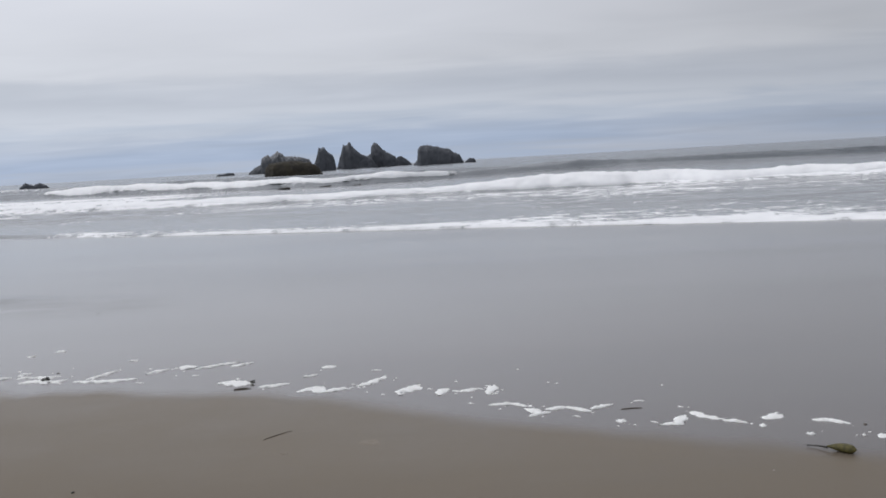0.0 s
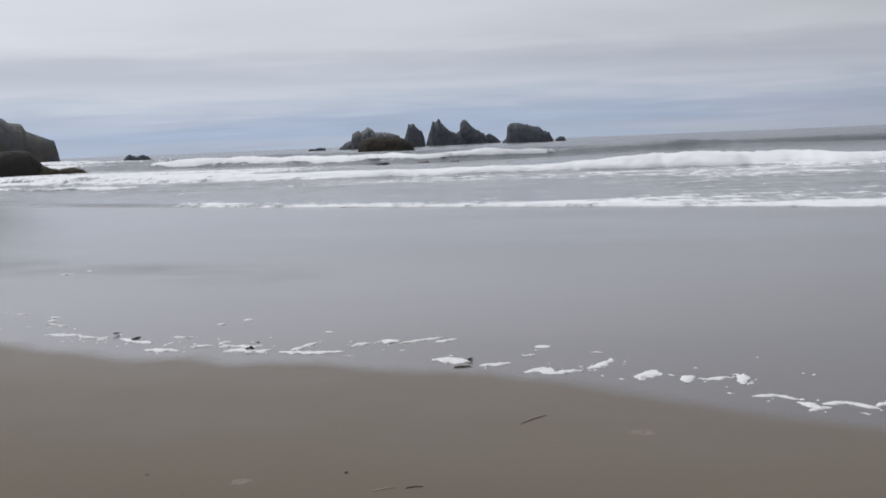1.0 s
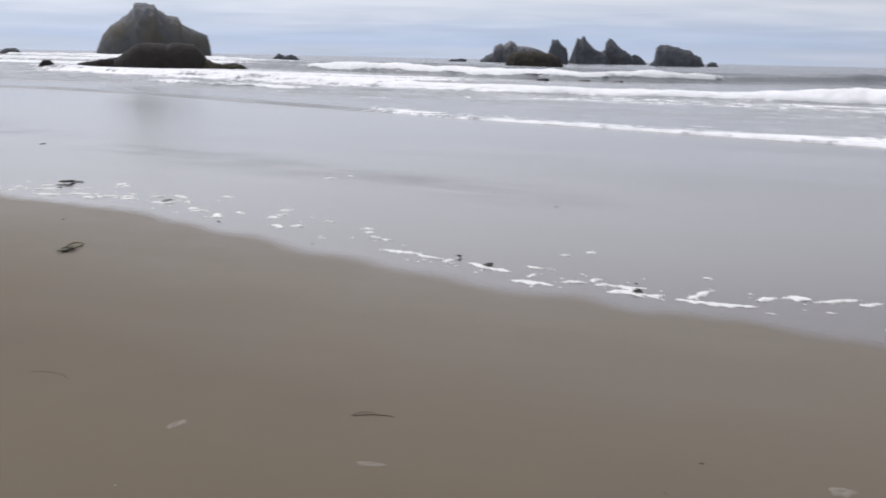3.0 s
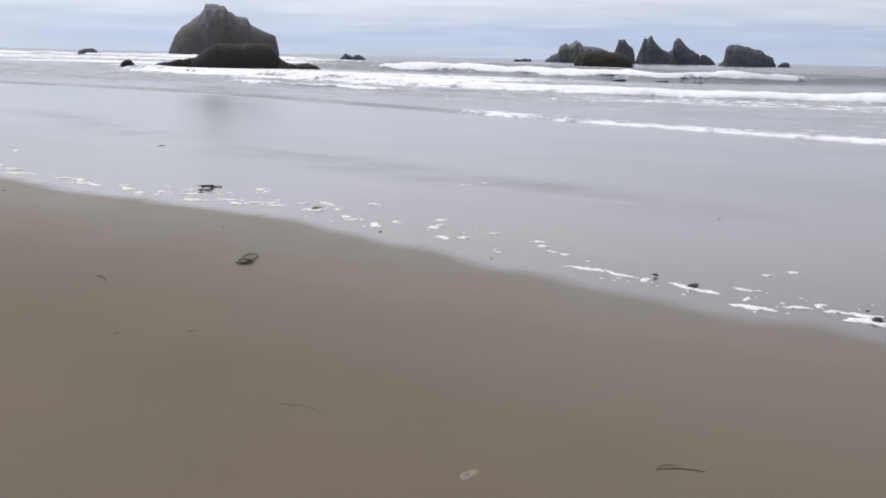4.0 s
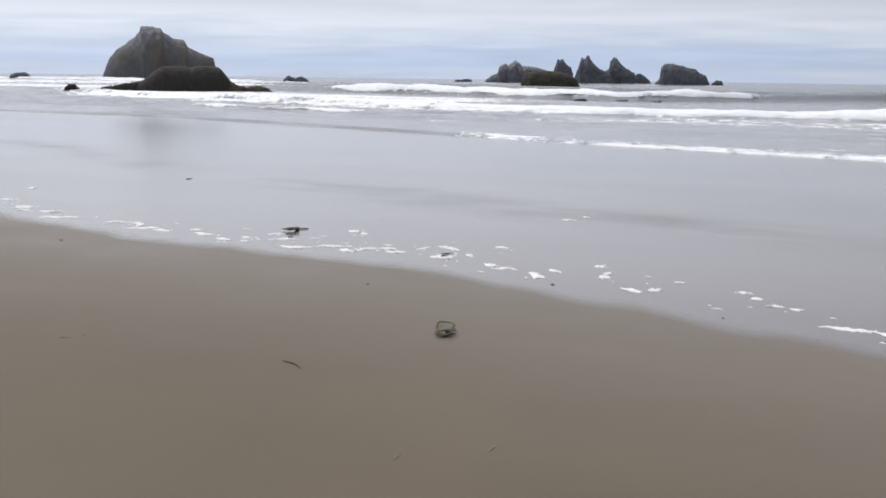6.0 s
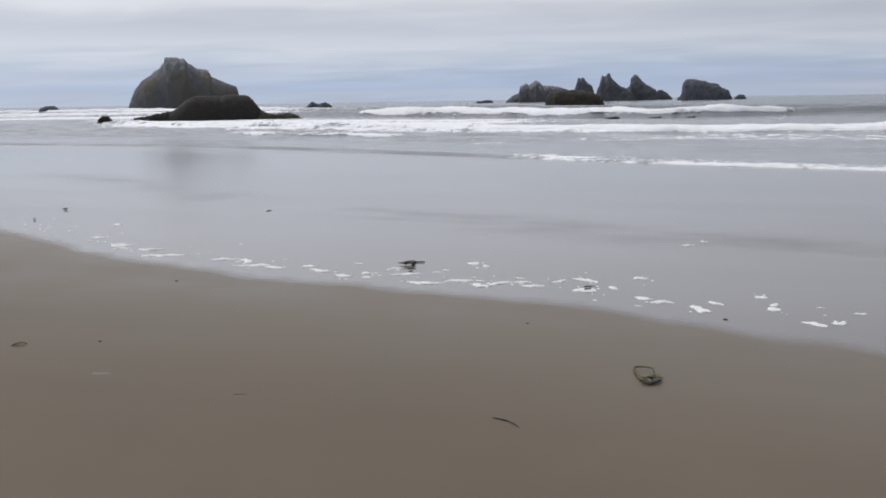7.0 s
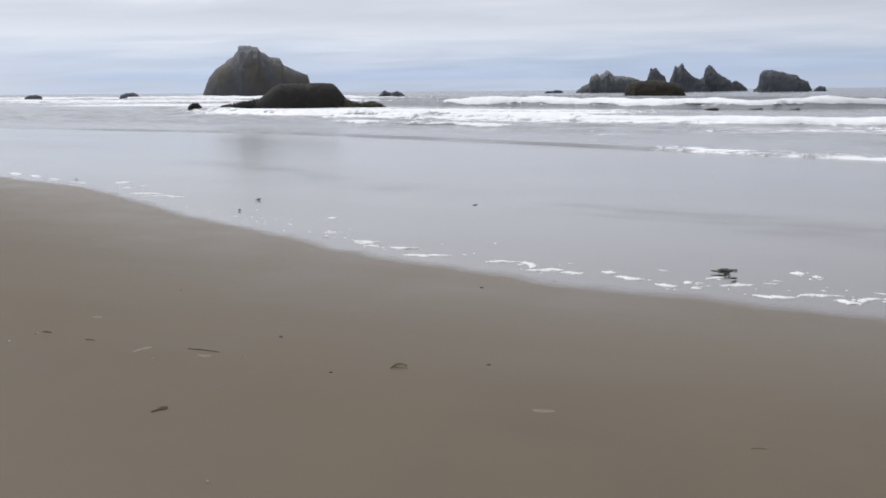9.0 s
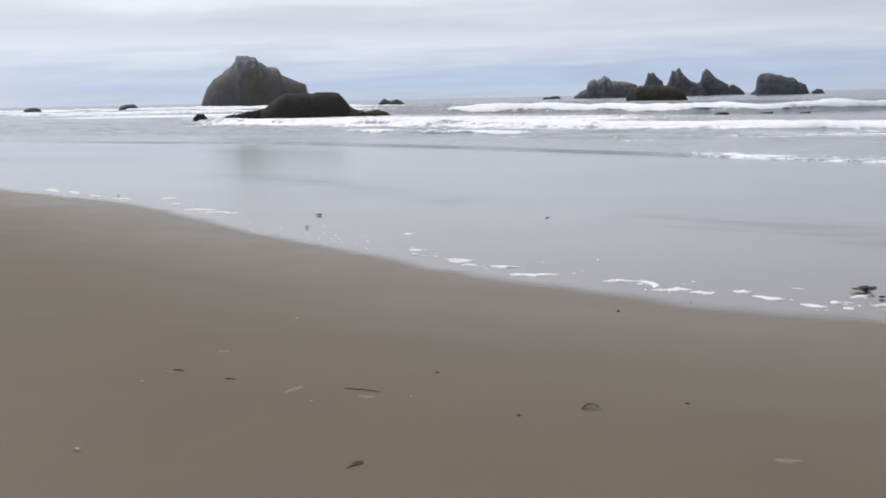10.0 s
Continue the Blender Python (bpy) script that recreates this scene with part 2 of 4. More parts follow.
def sea_material():
    m, t, water, out = material("sea_water")
    at = place(t)
    shallow = t.nodes.new("ShaderNodeAttribute")
    shallow.attribute_name = "shallow"
    deep = ramp(t, tex(t, at, 0.08, 3), [(0.3, (0.060, 0.075, 0.088)), (0.7, (0.092, 0.106, 0.118))])
    murk = ramp(t, tex(t, at, 0.4, 4), [(0.3, (0.195, 0.205, 0.212)), (0.7, (0.270, 0.280, 0.286))])
    t.links.new(mix_rgb(t, shallow.outputs["Fac"], deep, murk), water.inputs["Base Color"])
    water.inputs["Roughness"].default_value = 0.16
    water.inputs["IOR"].default_value, water.inputs["Specular IOR Level"].default_value = 1.33, 0.40
    chop = place(t, (0.5, 1.3, 1), 16)
    b = bump(t, tex(t, chop, 0.9, 5, 0.6), 0.65, 0.30, water)
    t.links.new(math_node(t, "SUBTRACT", 0.70, math_node(t, "MULTIPLY", shallow.outputs["Fac"], 0.48)), b.node.inputs["Strength"])
    bump(t, tex(t, chop, 5.0, 4, 0.6), 0.25, 0.02, water, b)
    white = t.nodes.new("ShaderNodeBsdfPrincipled")
    foam_white(t, white, at)
    bump(t, tex(t, at, 6.0, 5, 0.7), 0.5, 0.03, white)
    a = t.nodes.new("ShaderNodeAttribute")
    a.attribute_name = "foam"
    lace = tex(t, place(t, (0.45, 1.25, 1), 16), 1.6, 8, 0.70, 0.6)
    holes = tex(t, place(t, (1.25, 0.8, 1), 16), 1.7, 5, 0.6, 0.8)
    f = math_node(t, "ADD", a.outputs["Fac"], math_node(t, "MULTIPLY", math_node(t, "SUBTRACT", lace, 0.5), 1.7))
    f = math_node(t, "ADD", f, math_node(t, "MULTIPLY", math_node(t, "SUBTRACT", holes, 0.5), 1.5))
    fac = ramp(t, f, [(0.46, 0.0), (0.76, 1.0)])
    mx = t.nodes.new("ShaderNodeMixShader")
    t.links.new(math_node(t, "MULTIPLY", fac, 0.97), mx.inputs[0])
    t.links.new(water.outputs[0], mx.inputs[1])
    t.links.new(white.outputs[0], mx.inputs[2])
    t.links.new(mx.outputs[0], out.inputs[0])
    return m


def foam_material(name, tint=(0.86, 0.86, 0.84), low=(0.66, 0.66, 0.63), scale=9.0, depth=0.03):
    m, t, s, _ = material(name)
    at = place(t)
    t.links.new(ramp(t, tex(t, at, scale, 6, 0.65), [(0.3, low), (0.62, tint)]), s.inputs["Base Color"])
    s.inputs["Roughness"].default_value = 0.8
    bump(t, tex(t, at, scale * 3, 5, 0.7), 0.7, depth, s)
    return m


def rock_material(name, dark, light, pale, amount, size, brown=None):
    """Weathered sea rock: size is about the rock's height, so that the grain keeps its scale."""
    m, t, s, _ = material(name)
    at = place(t)
    k = 10.0 / size
    crag = tex(t, at, 0.55 * k, 8, 0.66)
    c = ramp(t, crag, [(0.25, dark), (0.75, light)])
    if brown is not None:
        c = mix_rgb(t, ramp(t, tex(t, at, 0.3 * k, 4), [(0.42, 0.0), (0.62, 0.75)]), c, brown)
    # droppings and lichen on the crown and in runs down the faces
    g = t.nodes.new("ShaderNodeNewGeometry")
    sep = t.nodes.new("ShaderNodeSeparateXYZ")
    t.links.new(g.outputs["Normal"], sep.inputs[0])
    streak = tex(t, place(t, (1.0, 1.0, 0.22)), 1.1 * k, 6, 0.6)
    co = t.nodes.new("ShaderNodeTexCoord")
    zz = t.nodes.new("ShaderNodeSeparateXYZ")
    t.links.new(co.outputs["Object"], zz.inputs[0])
    high = ramp(t, math_node(t, "DIVIDE", zz.outputs[2], size), [(0.30, 0.0), (0.95, 1.0)])
    p = math_node(t, "ADD", math_node(t, "MULTIPLY", streak, 0.8), math_node(t, "MULTIPLY", high, 0.16))
    p = math_node(t, "ADD", p, math_node(t, "MULTIPLY", sep.outputs[2], 0.12))
    mask = ramp(t, p, [(0.57, 0.0), (0.66, 1.0)])
    c = mix_rgb(t, math_node(t, "MULTIPLY", mask, amount), c, pale)
    t.links.new(c, s.inputs["Base Color"])
    s.inputs["Roughness"].default_value, s.inputs["Specular IOR Level"].default_value = 0.85, 0.28
    b = bump(t, crag, 0.34, 0.03 * size, s)
    bump(t, tex(t, at, 3.5 * k, 6, 0.7), 0.25, 0.006 * size, s, b)
    return m


def plain_material(name, low, high, scale=40.0, rough=0.5, depth=0.002):
    m, t, s, _ = material(name)
    at = place(t)
    n = tex(t, at, scale, 4)
    t.links.new(ramp(t, n, [(0.35, low), (0.65, high)]), s.inputs["Base Color"])
    s.inputs["Roughness"].default_value = rough
    bump(t, n, 0.5, depth, s)
    return m


SAND = sand_material()
WATER = sea_material()
SURF_FOAM = foam_material("surf_foam", (0.91, 0.91, 0.91), (0.80, 0.805, 0.81), 1.6, 0.035)
BEACH_FOAM = foam_material("beach_foam", (0.90, 0.90, 0.88), (0.74, 0.735, 0.70), 30.0, 0.004)
STALE_FOAM = foam_material("dried_foam", (0.246, 0.215, 0.176), (0.180, 0.148, 0.112), 30.0, 0.002)
# stone of the far stacks and islets, lightened and blued to carry the distance haze
FACE_STONE = rock_material("hazy_green_stone", (0.078, 0.084, 0.093), (0.150, 0.154, 0.162), (0.31, 0.315, 0.32), 0.36, 27, (0.125, 0.112, 0.086))
NEEDLE_STONE = rock_material("hazy_grey_stone", (0.062, 0.068, 0.078), (0.106, 0.111, 0.122), (0.27, 0.27, 0.275), 0.18, 15)
PALE_STONE = rock_material("hazy_whitened_stone", (0.068, 0.074, 0.083), (0.118, 0.122, 0.129), (0.38, 0.38, 0.385), 0.5, 11)
MUSSEL_STONE = rock_material("black_brown_stone", (0.011, 0.010, 0.010), (0.030, 0.026, 0.023), (0.042, 0.036, 0.028), 0.3, 2.8, (0.021, 0.018, 0.016))
MOSS_STONE = rock_material("dark_brown_stone", (0.023, 0.021, 0.017), (0.041, 0.036, 0.029), (0.074, 0.068, 0.052), 0.26, 4.5, (0.043, 0.037, 0.023))
REEF_STONE = rock_material("weedy_stone", (0.030, 0.028, 0.022), (0.060, 0.055, 0.040), (0.10, 0.095, 0.068), 0.35, 1.2, (0.066, 0.056, 0.034))
KELP = plain_material("olive_kelp", (0.040, 0.036, 0.008), (0.125, 0.106, 0.028), 60, 0.7)
DARK_KELP = plain_material("dark_kelp", (0.010, 0.010, 0.008), (0.032, 0.029, 0.018), 60, 0.6)
# lighter olive for single strands, standing in for the tangle's pale highlights
PALE_KELP = plain_material("pale_olive_kelp", (0.110, 0.105, 0.045), (0.210, 0.195, 0.100), 60, 0.6)
STICK = plain_material("wet_wood", (0.056, 0.046, 0.036), (0.112, 0.092, 0.070), 80, 0.6)
DARK_WOOD = plain_material("soaked_wood", (0.022, 0.018, 0.014), (0.050, 0.040, 0.030), 80, 0.6)
OLD_WOOD = plain_material("sun_bleached_wood", (0.105, 0.088, 0.066), (0.135, 0.112, 0.082), 80, 0.7)
STRAW = plain_material("pale_straw", (0.28, 0.24, 0.17), (0.45, 0.40, 0.31), 80, 0.6)
SHELL = plain_material("white_shell", (0.66, 0.64, 0.58), (0.84, 0.82, 0.77), 90, 0.4)


# ---- mesh helpers ----
def solid(name, verts, faces, mat, parent=None, label="", smooth=True):
    me = bpy.data.meshes.new(name)
    me.from_pydata([tuple(v) for v in verts], [], faces)
    me.materials.append(mat)
    me.polygons.foreach_set("use_smooth", [smooth] * len(me.polygons))
    me.update()
    ob = new(name, me)
    if parent is not None:
        ob.parent = parent
    if label:
        ob["label"] = label
    return ob


def part(name, bm, mat, parent, label=""):
    me = bpy.data.meshes.new(name)
    for f in bm.faces:
        f.smooth = True
    bm.to_mesh(me)
    bm.free()
    me.materials.append(mat)
    ob = new(name, me)
    ob.parent = parent
    if label:
        ob["label"] = label
    return ob


def grid_mesh(name, X, Y, Z, mat, **fields):
    """A sheet over arrays of places (rows x columns), with float fields on its points."""
    r, c = X.shape
    co = np.stack([X, Y, Z], -1).reshape(-1, 3).astype(np.float32)
    idx = np.arange(r * c).reshape(r, c)
    quads = np.stack([idx[:-1, :-1], idx[:-1, 1:], idx[1:, 1:], idx[1:, :-1]], -1).reshape(-1, 4)
    me = bpy.data.meshes.new(name)
    me.vertices.add(len(co))
    me.vertices.foreach_set("co", co.ravel())
    me.loops.add(quads.size)
    me.loops.foreach_set("vertex_index", quads.ravel().astype(np.int32))
    me.polygons.add(len(quads))
    me.polygons.foreach_set("loop_start", (np.arange(len(quads)) * 4).astype(np.int32))
    me.polygons.foreach_set("use_smooth", np.ones(len(quads), bool))
    me.update(calc_edges=True)
    for key, value in fields.items():
        a = me.attributes.new(key, "FLOAT", "POINT")
        a.data.foreach_set("value", np.asarray(value, np.float32).ravel())
    me.materials.append(mat)
    me.validate()
    return new(name, me)


def stretch(lo, hi, fine, grow, far):
    """Even steps from lo to hi, then growing steps out to far on both sides."""
    mid = np.arange(lo, hi + fine / 2, fine)
    out, d = [], fine
    while not out or out[-1] < far:
        d *= grow
        out.append((out[-1] if out else 0) + d)
    out = np.array(out)
    return np.concatenate([lo - out[::-1], mid, hi + out])


# ---- ground ----
def build_ground():
    xs = stretch(-30, 8, 0.14, 1.16, 3500)
    ws = np.concatenate([-np.cumsum(0.12 * 1.17 ** np.arange(56))[::-1] - 1.0, np.arange(-1.0, 1.8, 0.07), 1.8 + np.cumsum(0.09 * 1.06 ** np.arange(60)),])
    ws = np.concatenate([ws, ws[-1] + np.cumsum(4 * 1.5 ** np.arange(9))])
    X, Wd = np.meshgrid(xs, ws)
    Y = film_edge(X) + Wd
    Z = sand_z(X, Y)
    wander = 0.30 * (fbm(X * 0.9, X * 0 + 3.0, 3, 21) - 0.5) + 0.16 * (fbm(X * 2.6, X * 0 + 5.0, 3, 22) - 0.5) + 0.10 * (fbm(X * 4.0, Y * 4.0, 2, 23) - 0.5)
    wet = step(-0.44, 0.30, Wd + wander)
    # a run where the sheet of water has nearly drained away
    drained = bend([(2, 9.6), (-5, 12.0), (-8, 13.0), (-11, 14.1), (-14.5, 15.2), (-18, 17.2), (-24, 20.6), (-32, 24)])
    thin = np.exp(-((Y - drained(X) + 1.2 * (fbm(X * 0.3, X * 0 + 7.0, 3, 25) - 0.5)) / 0.8) ** 2) * step(-26, -20, X) * (1 - step(-5.2, -3.2, X)) * np.clip(2.4 * fbm(X * 0.35, Y * 0.2, 3, 27) - 0.5, 0, 1)
    ob = grid_mesh("ground", X, Y, Z, SAND, wet=wet, thin=thin, damp=step(-4.0, 0.1, Wd))
    tagged(ob, "smooth grey-brown beach sand, damp above and glossy wet below the foam line", "sand", kind="structure")


build_ground()

# ---- sea ----
# breaking lines
line_inner = bend([(60, 22), (30, 37), (20, 43), (10, 46.5), (0, 48), (-10, 47.5), (-20, 50.5), (-30, 54), (-40, 60), (-50, 67), (-62, 76), (-75, 86), (-90, 98)])
line_outer = bend([(120, 92), (60, 100), (30, 102), (18, 101), (6, 96), (-4, 86), (-12, 83), (-20, 87), (-30, 94), (-45, 101), (-80, 122)])
line_mid = bend([(0, 36), (-9, 39), (-16, 42), (-24, 44), (-32, 47), (-45, 53)])
line_left = bend(out_to_sea([(-60, 118), (-110, 132), (-170, 138), (-260, 140)]))
line_far = bend(out_to_sea([(-90, 190), (-150, 205), (-260, 236), (-400, 260)]))
line_swell = bend(out_to_sea([(120, 118), (20, 128), (-60, 140), (-160, 170)]))
# line, height, steep front, long back, depth of white water behind it, where it is white (from x, to x)
BREAKERS = [
    (line_inner, 0.20, 1.0, 4.0, 10.0, -72, 80),
    (line_outer, 0.62, 1.1, 5.0, 7.0, -50, -3),
    (line_left, 0.45, 1.5, 4.0, 14.0, -230, -62),
    (line_far, 0.5, 2.0, 6.0, 20.0, -360, -95),
]


def sea_shape(X, Y):
    d0 = Y - shore(X)
    grown = step(0.0, 40.0, d0)
    Z = np.full_like(X, SEA)
    calm = 1 - step(-16, -11, X)
    Z += (0.03 + 0.004 * calm) * step(0.0, 0.22, d0)
    # the low step of a spent wave creeping in where there is no foam
    creep = calm * step(-48, -30, X) * (0.45 + 0.75 * fbm(X * 0.15, X * 0 + 6.0, 3, 37))
    Z += 0.032 * creep * step(0.02, 0.14, d0) * (0.5 + 0.5 * (1 - step(0.6, 7.0, d0)))
    Z += calm * (-0.008 * step(0.5, 3.0, d0) + 0.03 * np.exp(-((d0 - 4.5 - 1.5 * fbm(X * 0.1, X * 0 + 8.0, 2, 39)) / 0.35) ** 2) + 0.02 * np.exp(-((d0 - 10) / 0.5) ** 2)) + 0.015 * (fbm(X * 0.5, Y * 0.9, 3, 31) - 0.5)
    Z += grown * 0.16 * (fbm(X * 0.10, Y * 0.22, 4, 33) - 0.5) + step(30, 120, d0) * 0.35 * (fbm(X * 0.02, Y * 0.06, 3, 35) - 0.5)
    # steeper chop farther out, and little lumps of broken water inshore
    Z += step(45, 110, d0) * 0.42 * (fbm(X * 0.03, Y * 0.15, 3, 36) - 0.5)
    lumps = 1 - np.abs(2 * fbm(X * 0.22, Y * 0.55, 3, 38) - 1)
    Z += 0.10 * step(4, 9, d0) * (1 - step(34, 50, d0)) * (0.35 + 0.65 * (1 - step(-20, -8, X))) * np.clip(lumps - 0.72, 0, 1) / 0.28
    foam = np.zeros_like(X)
    # white fringe along the water line, wider to one side
    fringe = step(-16, -11.5, X) * (0.75 + 0.25 * step(-8, 4, X))
    width = 1.1 + 1.6 * fbm(X * 0.25, X * 0 + 1.0, 3, 41) + 2.0 * step(-4, 8, X)
    foam += fringe * ((0.20 + 0.85 * fbm(X * 0.5, Y * 1.2, 4, 87)) * np.exp(-(d0 / (0.62 * width)) ** 2) + (0.78 * fbm(X * 0.22, Y * 0.9, 4, 89) - 0.06) * np.exp(-(d0 / (3.1 * width)) ** 2))
    foam += 0.10 * step(3, 8, d0) * (1 - step(40, 75, d0)) * fbm(X * 0.12, Y * 0.3, 3, 43) * 1.6
    for line, h, front, back, deep, lo, hi in BREAKERS:
        L = line(X) + 1.6 * (fbm(X * 0.18, X * 0 + 5.0, 3, 47) - 0.5) * min(1.0, h * 2)
        d = Y - L
        on = step(lo - 6, lo + 14, X + 6 * (fbm(X * 0.3, Y * 0.6, 3, 81) - 0.5)) * (1 - step(hi - 20, hi + 6, X + 12 * (fbm(X * 0.3, Y * 0.6, 3, 82) - 0.5)))
        body = step(lo - 30, lo, X) * (1 - step(hi + 60, hi + 110, X))
        rough = 0.75 + 0.5 * fbm(X * 0.35, Y * 0.35, 3, 53)
        Z += h * body * rough * np.where(d < 0, np.exp(-(d / front) ** 2), np.exp(-(d / back) ** 2))
        band = np.where(d < 0, np.exp(-(d / (0.8 * front)) ** 2), np.exp(-(d / deep) ** 2))
        foam += on * band * (0.55 + 0.55 * fbm(X * 0.25, Y * 0.5, 3, 83))
    lo_in = Y - line_inner(X)
    foam += step(-18, -5, lo_in) * (1 - step(-1, 1, lo_in)) * step(-34, -14, X) * np.clip(1.5 * fbm(X * 0.12, Y * 0.35, 4, 91) - 0.50, 0, 1)
    # churned, milky water behind the inner wave on the side of the broad rock
    foam += step(0.5, 2, lo_in) * (1 - step(22, 40, lo_in)) * (1 - step(-26, -14, X)) * step(-100, -66, X) * (0.02 + 0.66 * fbm(X * 0.09, Y * 0.25, 4, 93))
    foam += step(-7, -1, lo_in) * (1 - step(-1, 1, lo_in)) * (1 - step(-30, -20, X)) * step(-75, -60, X) * (0.25 + 0.5 * fbm(X * 0.15, Y * 0.35, 4, 95))
    d = Y - line_swell(X)
    Z += 0.48 * (0.5 + fbm(X * 0.04, X * 0 + 3.0, 3, 57)) * np.where(d < 0, np.exp(-(d / 2.6) ** 2), np.exp(-(d / 8) ** 2))
    foam += step(24, 50, d0) * (1 - step(150, 320, d0)) * (1 - step(-85, -52, X)) * (1.5 * fbm(X * 0.03, Y * 0.09, 4, 59) - 0.28)
    # broken water in front of the broad rock
    foam += step(-64, -50, X) * (1 - step(-30, -12, X)) * step(20, 26, d0) * (1 - step(40, 56, d0)) * (1.3 * fbm(X * 0.10, Y * 0.30, 4, 63) - 0.17)
    return Z, foam


def build_sea():
    xs = stretch(-62, 26, 0.38, 1.12, 4200)
    ds = np.concatenate([[0.0], np.cumsum(0.10 * 1.012 ** np.arange(175))])
    ds = np.concatenate([ds, ds[-1] + np.cumsum(0.7 * 1.004 ** np.arange(115))])
    ds = np.concatenate([ds, ds[-1] + np.cumsum(1.2 * 1.055 ** np.arange(100))])
    ds = ds[ds < 4700]
    X, D = np.meshgrid(xs, ds)
    edge = shore(X) + 0.5 * (fbm(X * 0.3, X * 0 + 2.0, 4, 61) - 0.5) * np.exp(-D / 3)
    # far out the rows turn level with the horizon
    Y = edge * np.exp(-D / 900) + D + (1 - np.exp(-D / 900)) * 20
    Z, foam = sea_shape(X, Y)
    Z = np.where(D == 0, SEA - 0.02, Z)
    depth = Y - shore(X)
    shallow = 1 - step(15, 120, depth)
    ob = grid_mesh("water", X, Y, Z, WATER, foam=foam, shallow=shallow)
    tagged(ob, "grey sea with low swell and streaks of white foam", "sea", kind="structure")


build_sea()


def breaker(line, lo, hi, height, deep, seed, label, tall=(0, 1), thin=0.55, dull=None, torn=0.0):
    """A tumbling bank of white water along a wave's front: a steep ragged face, a lumpy crest and a long back."""
    xs = np.arange(lo, hi, 0.11)
    vs = np.concatenate([np.linspace(0, 0.36, 16), np.linspace(0.4, 1, 14)])
    X, V = np.meshgrid(xs, vs)
    ends = step(lo, lo + 10, X) * (1 - step(hi - 10, hi, X))
    grow = thin + (1 - thin) * step(tall[0], tall[1], X)
    along = np.clip(0.30 + 1.15 * fbm(X * 0.09, X * 0 + seed, 3, seed), 0.25, 1.15)
    ragged = 0.80 + 0.40 * fbm(X * 0.9, X * 0 + 2.5, 4, seed + 1)
    if torn:
        ends = ends * (1 - torn + torn * step(0.40, 0.56, fbm(X * 0.16, X * 0 + 7.0, 3, seed + 17)))
    top = height * grow * along * ragged * ends
    front = line(X) + 1.6 * (fbm(X * 0.18, X * 0 + 5.0, 3, 47) - 0.5) - 1.5 * fbm(X * 0.35, X * 0 + 6.0, 4, seed + 5)
    face = 0.35 + 1.5 * top
    F = np.clip(V / 0.36, 0, 1)
    B = np.clip((V - 0.36) / 0.64, 0, 1)
    Y = front + face * F ** 1.3 + B * deep * (0.6 + 0.8 * fbm(X * 0.3, X * 0 + 4.0, 3, seed + 3)) + 0.35 * (fbm(X * 1.4, V * 6, 3, seed + 9) - 0.5) * np.sin(np.pi * F)
    rise = np.where(V < 0.36, np.sin(0.5 * np.pi * F) ** 0.8, (1 - step(0, 1, B)) * (0.85 + 0.3 * fbm(X * 0.8, Y * 0.8, 3, seed + 8)))
    lump = 1 + 0.34 * (fbm(X * 2.2, Y * 2.6 + V * 5, 4, seed + 7) - 0.5)
    base, _ = sea_shape(X, Y)
    Z = base + top * rise * lump - 0.05 * (V == 0) - 0.06 * (V == 1) - 0.25 * (1 - step(0.0, 0.3, ends))
    # dark, still unbroken water shows through low on the face in places
    gap = np.clip(2.6 * fbm(X * 0.16, X * 0 + 1.0, 3, seed + 15) - 1.45, 0, 1) * (1 - step(0.10, 0.45, F)) * (V < 0.36)
    white = 1.75 * np.clip(ends * 1.6, 0.1, 1) * np.clip(0.30 + 1.15 * fbm(X * 0.3, Y * 0.5, 4, seed + 13) + 0.5 * top / height, 0.3, 1.2) * (1 - 0.6 * step(0.3, 1.0, B)) - 1.5 * gap
    if dull:
        white = white * (0.50 + 0.50 * step(dull[0], dull[1], X)) + (1 - step(dull[0], dull[1], X)) * 0.5 * (fbm(X * 0.25, Y * 0.8, 4, seed + 19) - 0.5)
    ob = grid_mesh("breaking_wave", X, Y, Z, WATER, foam=white, shallow=np.full_like(X, 1.0))
    tagged(ob, label, "wave", kind="stuff")


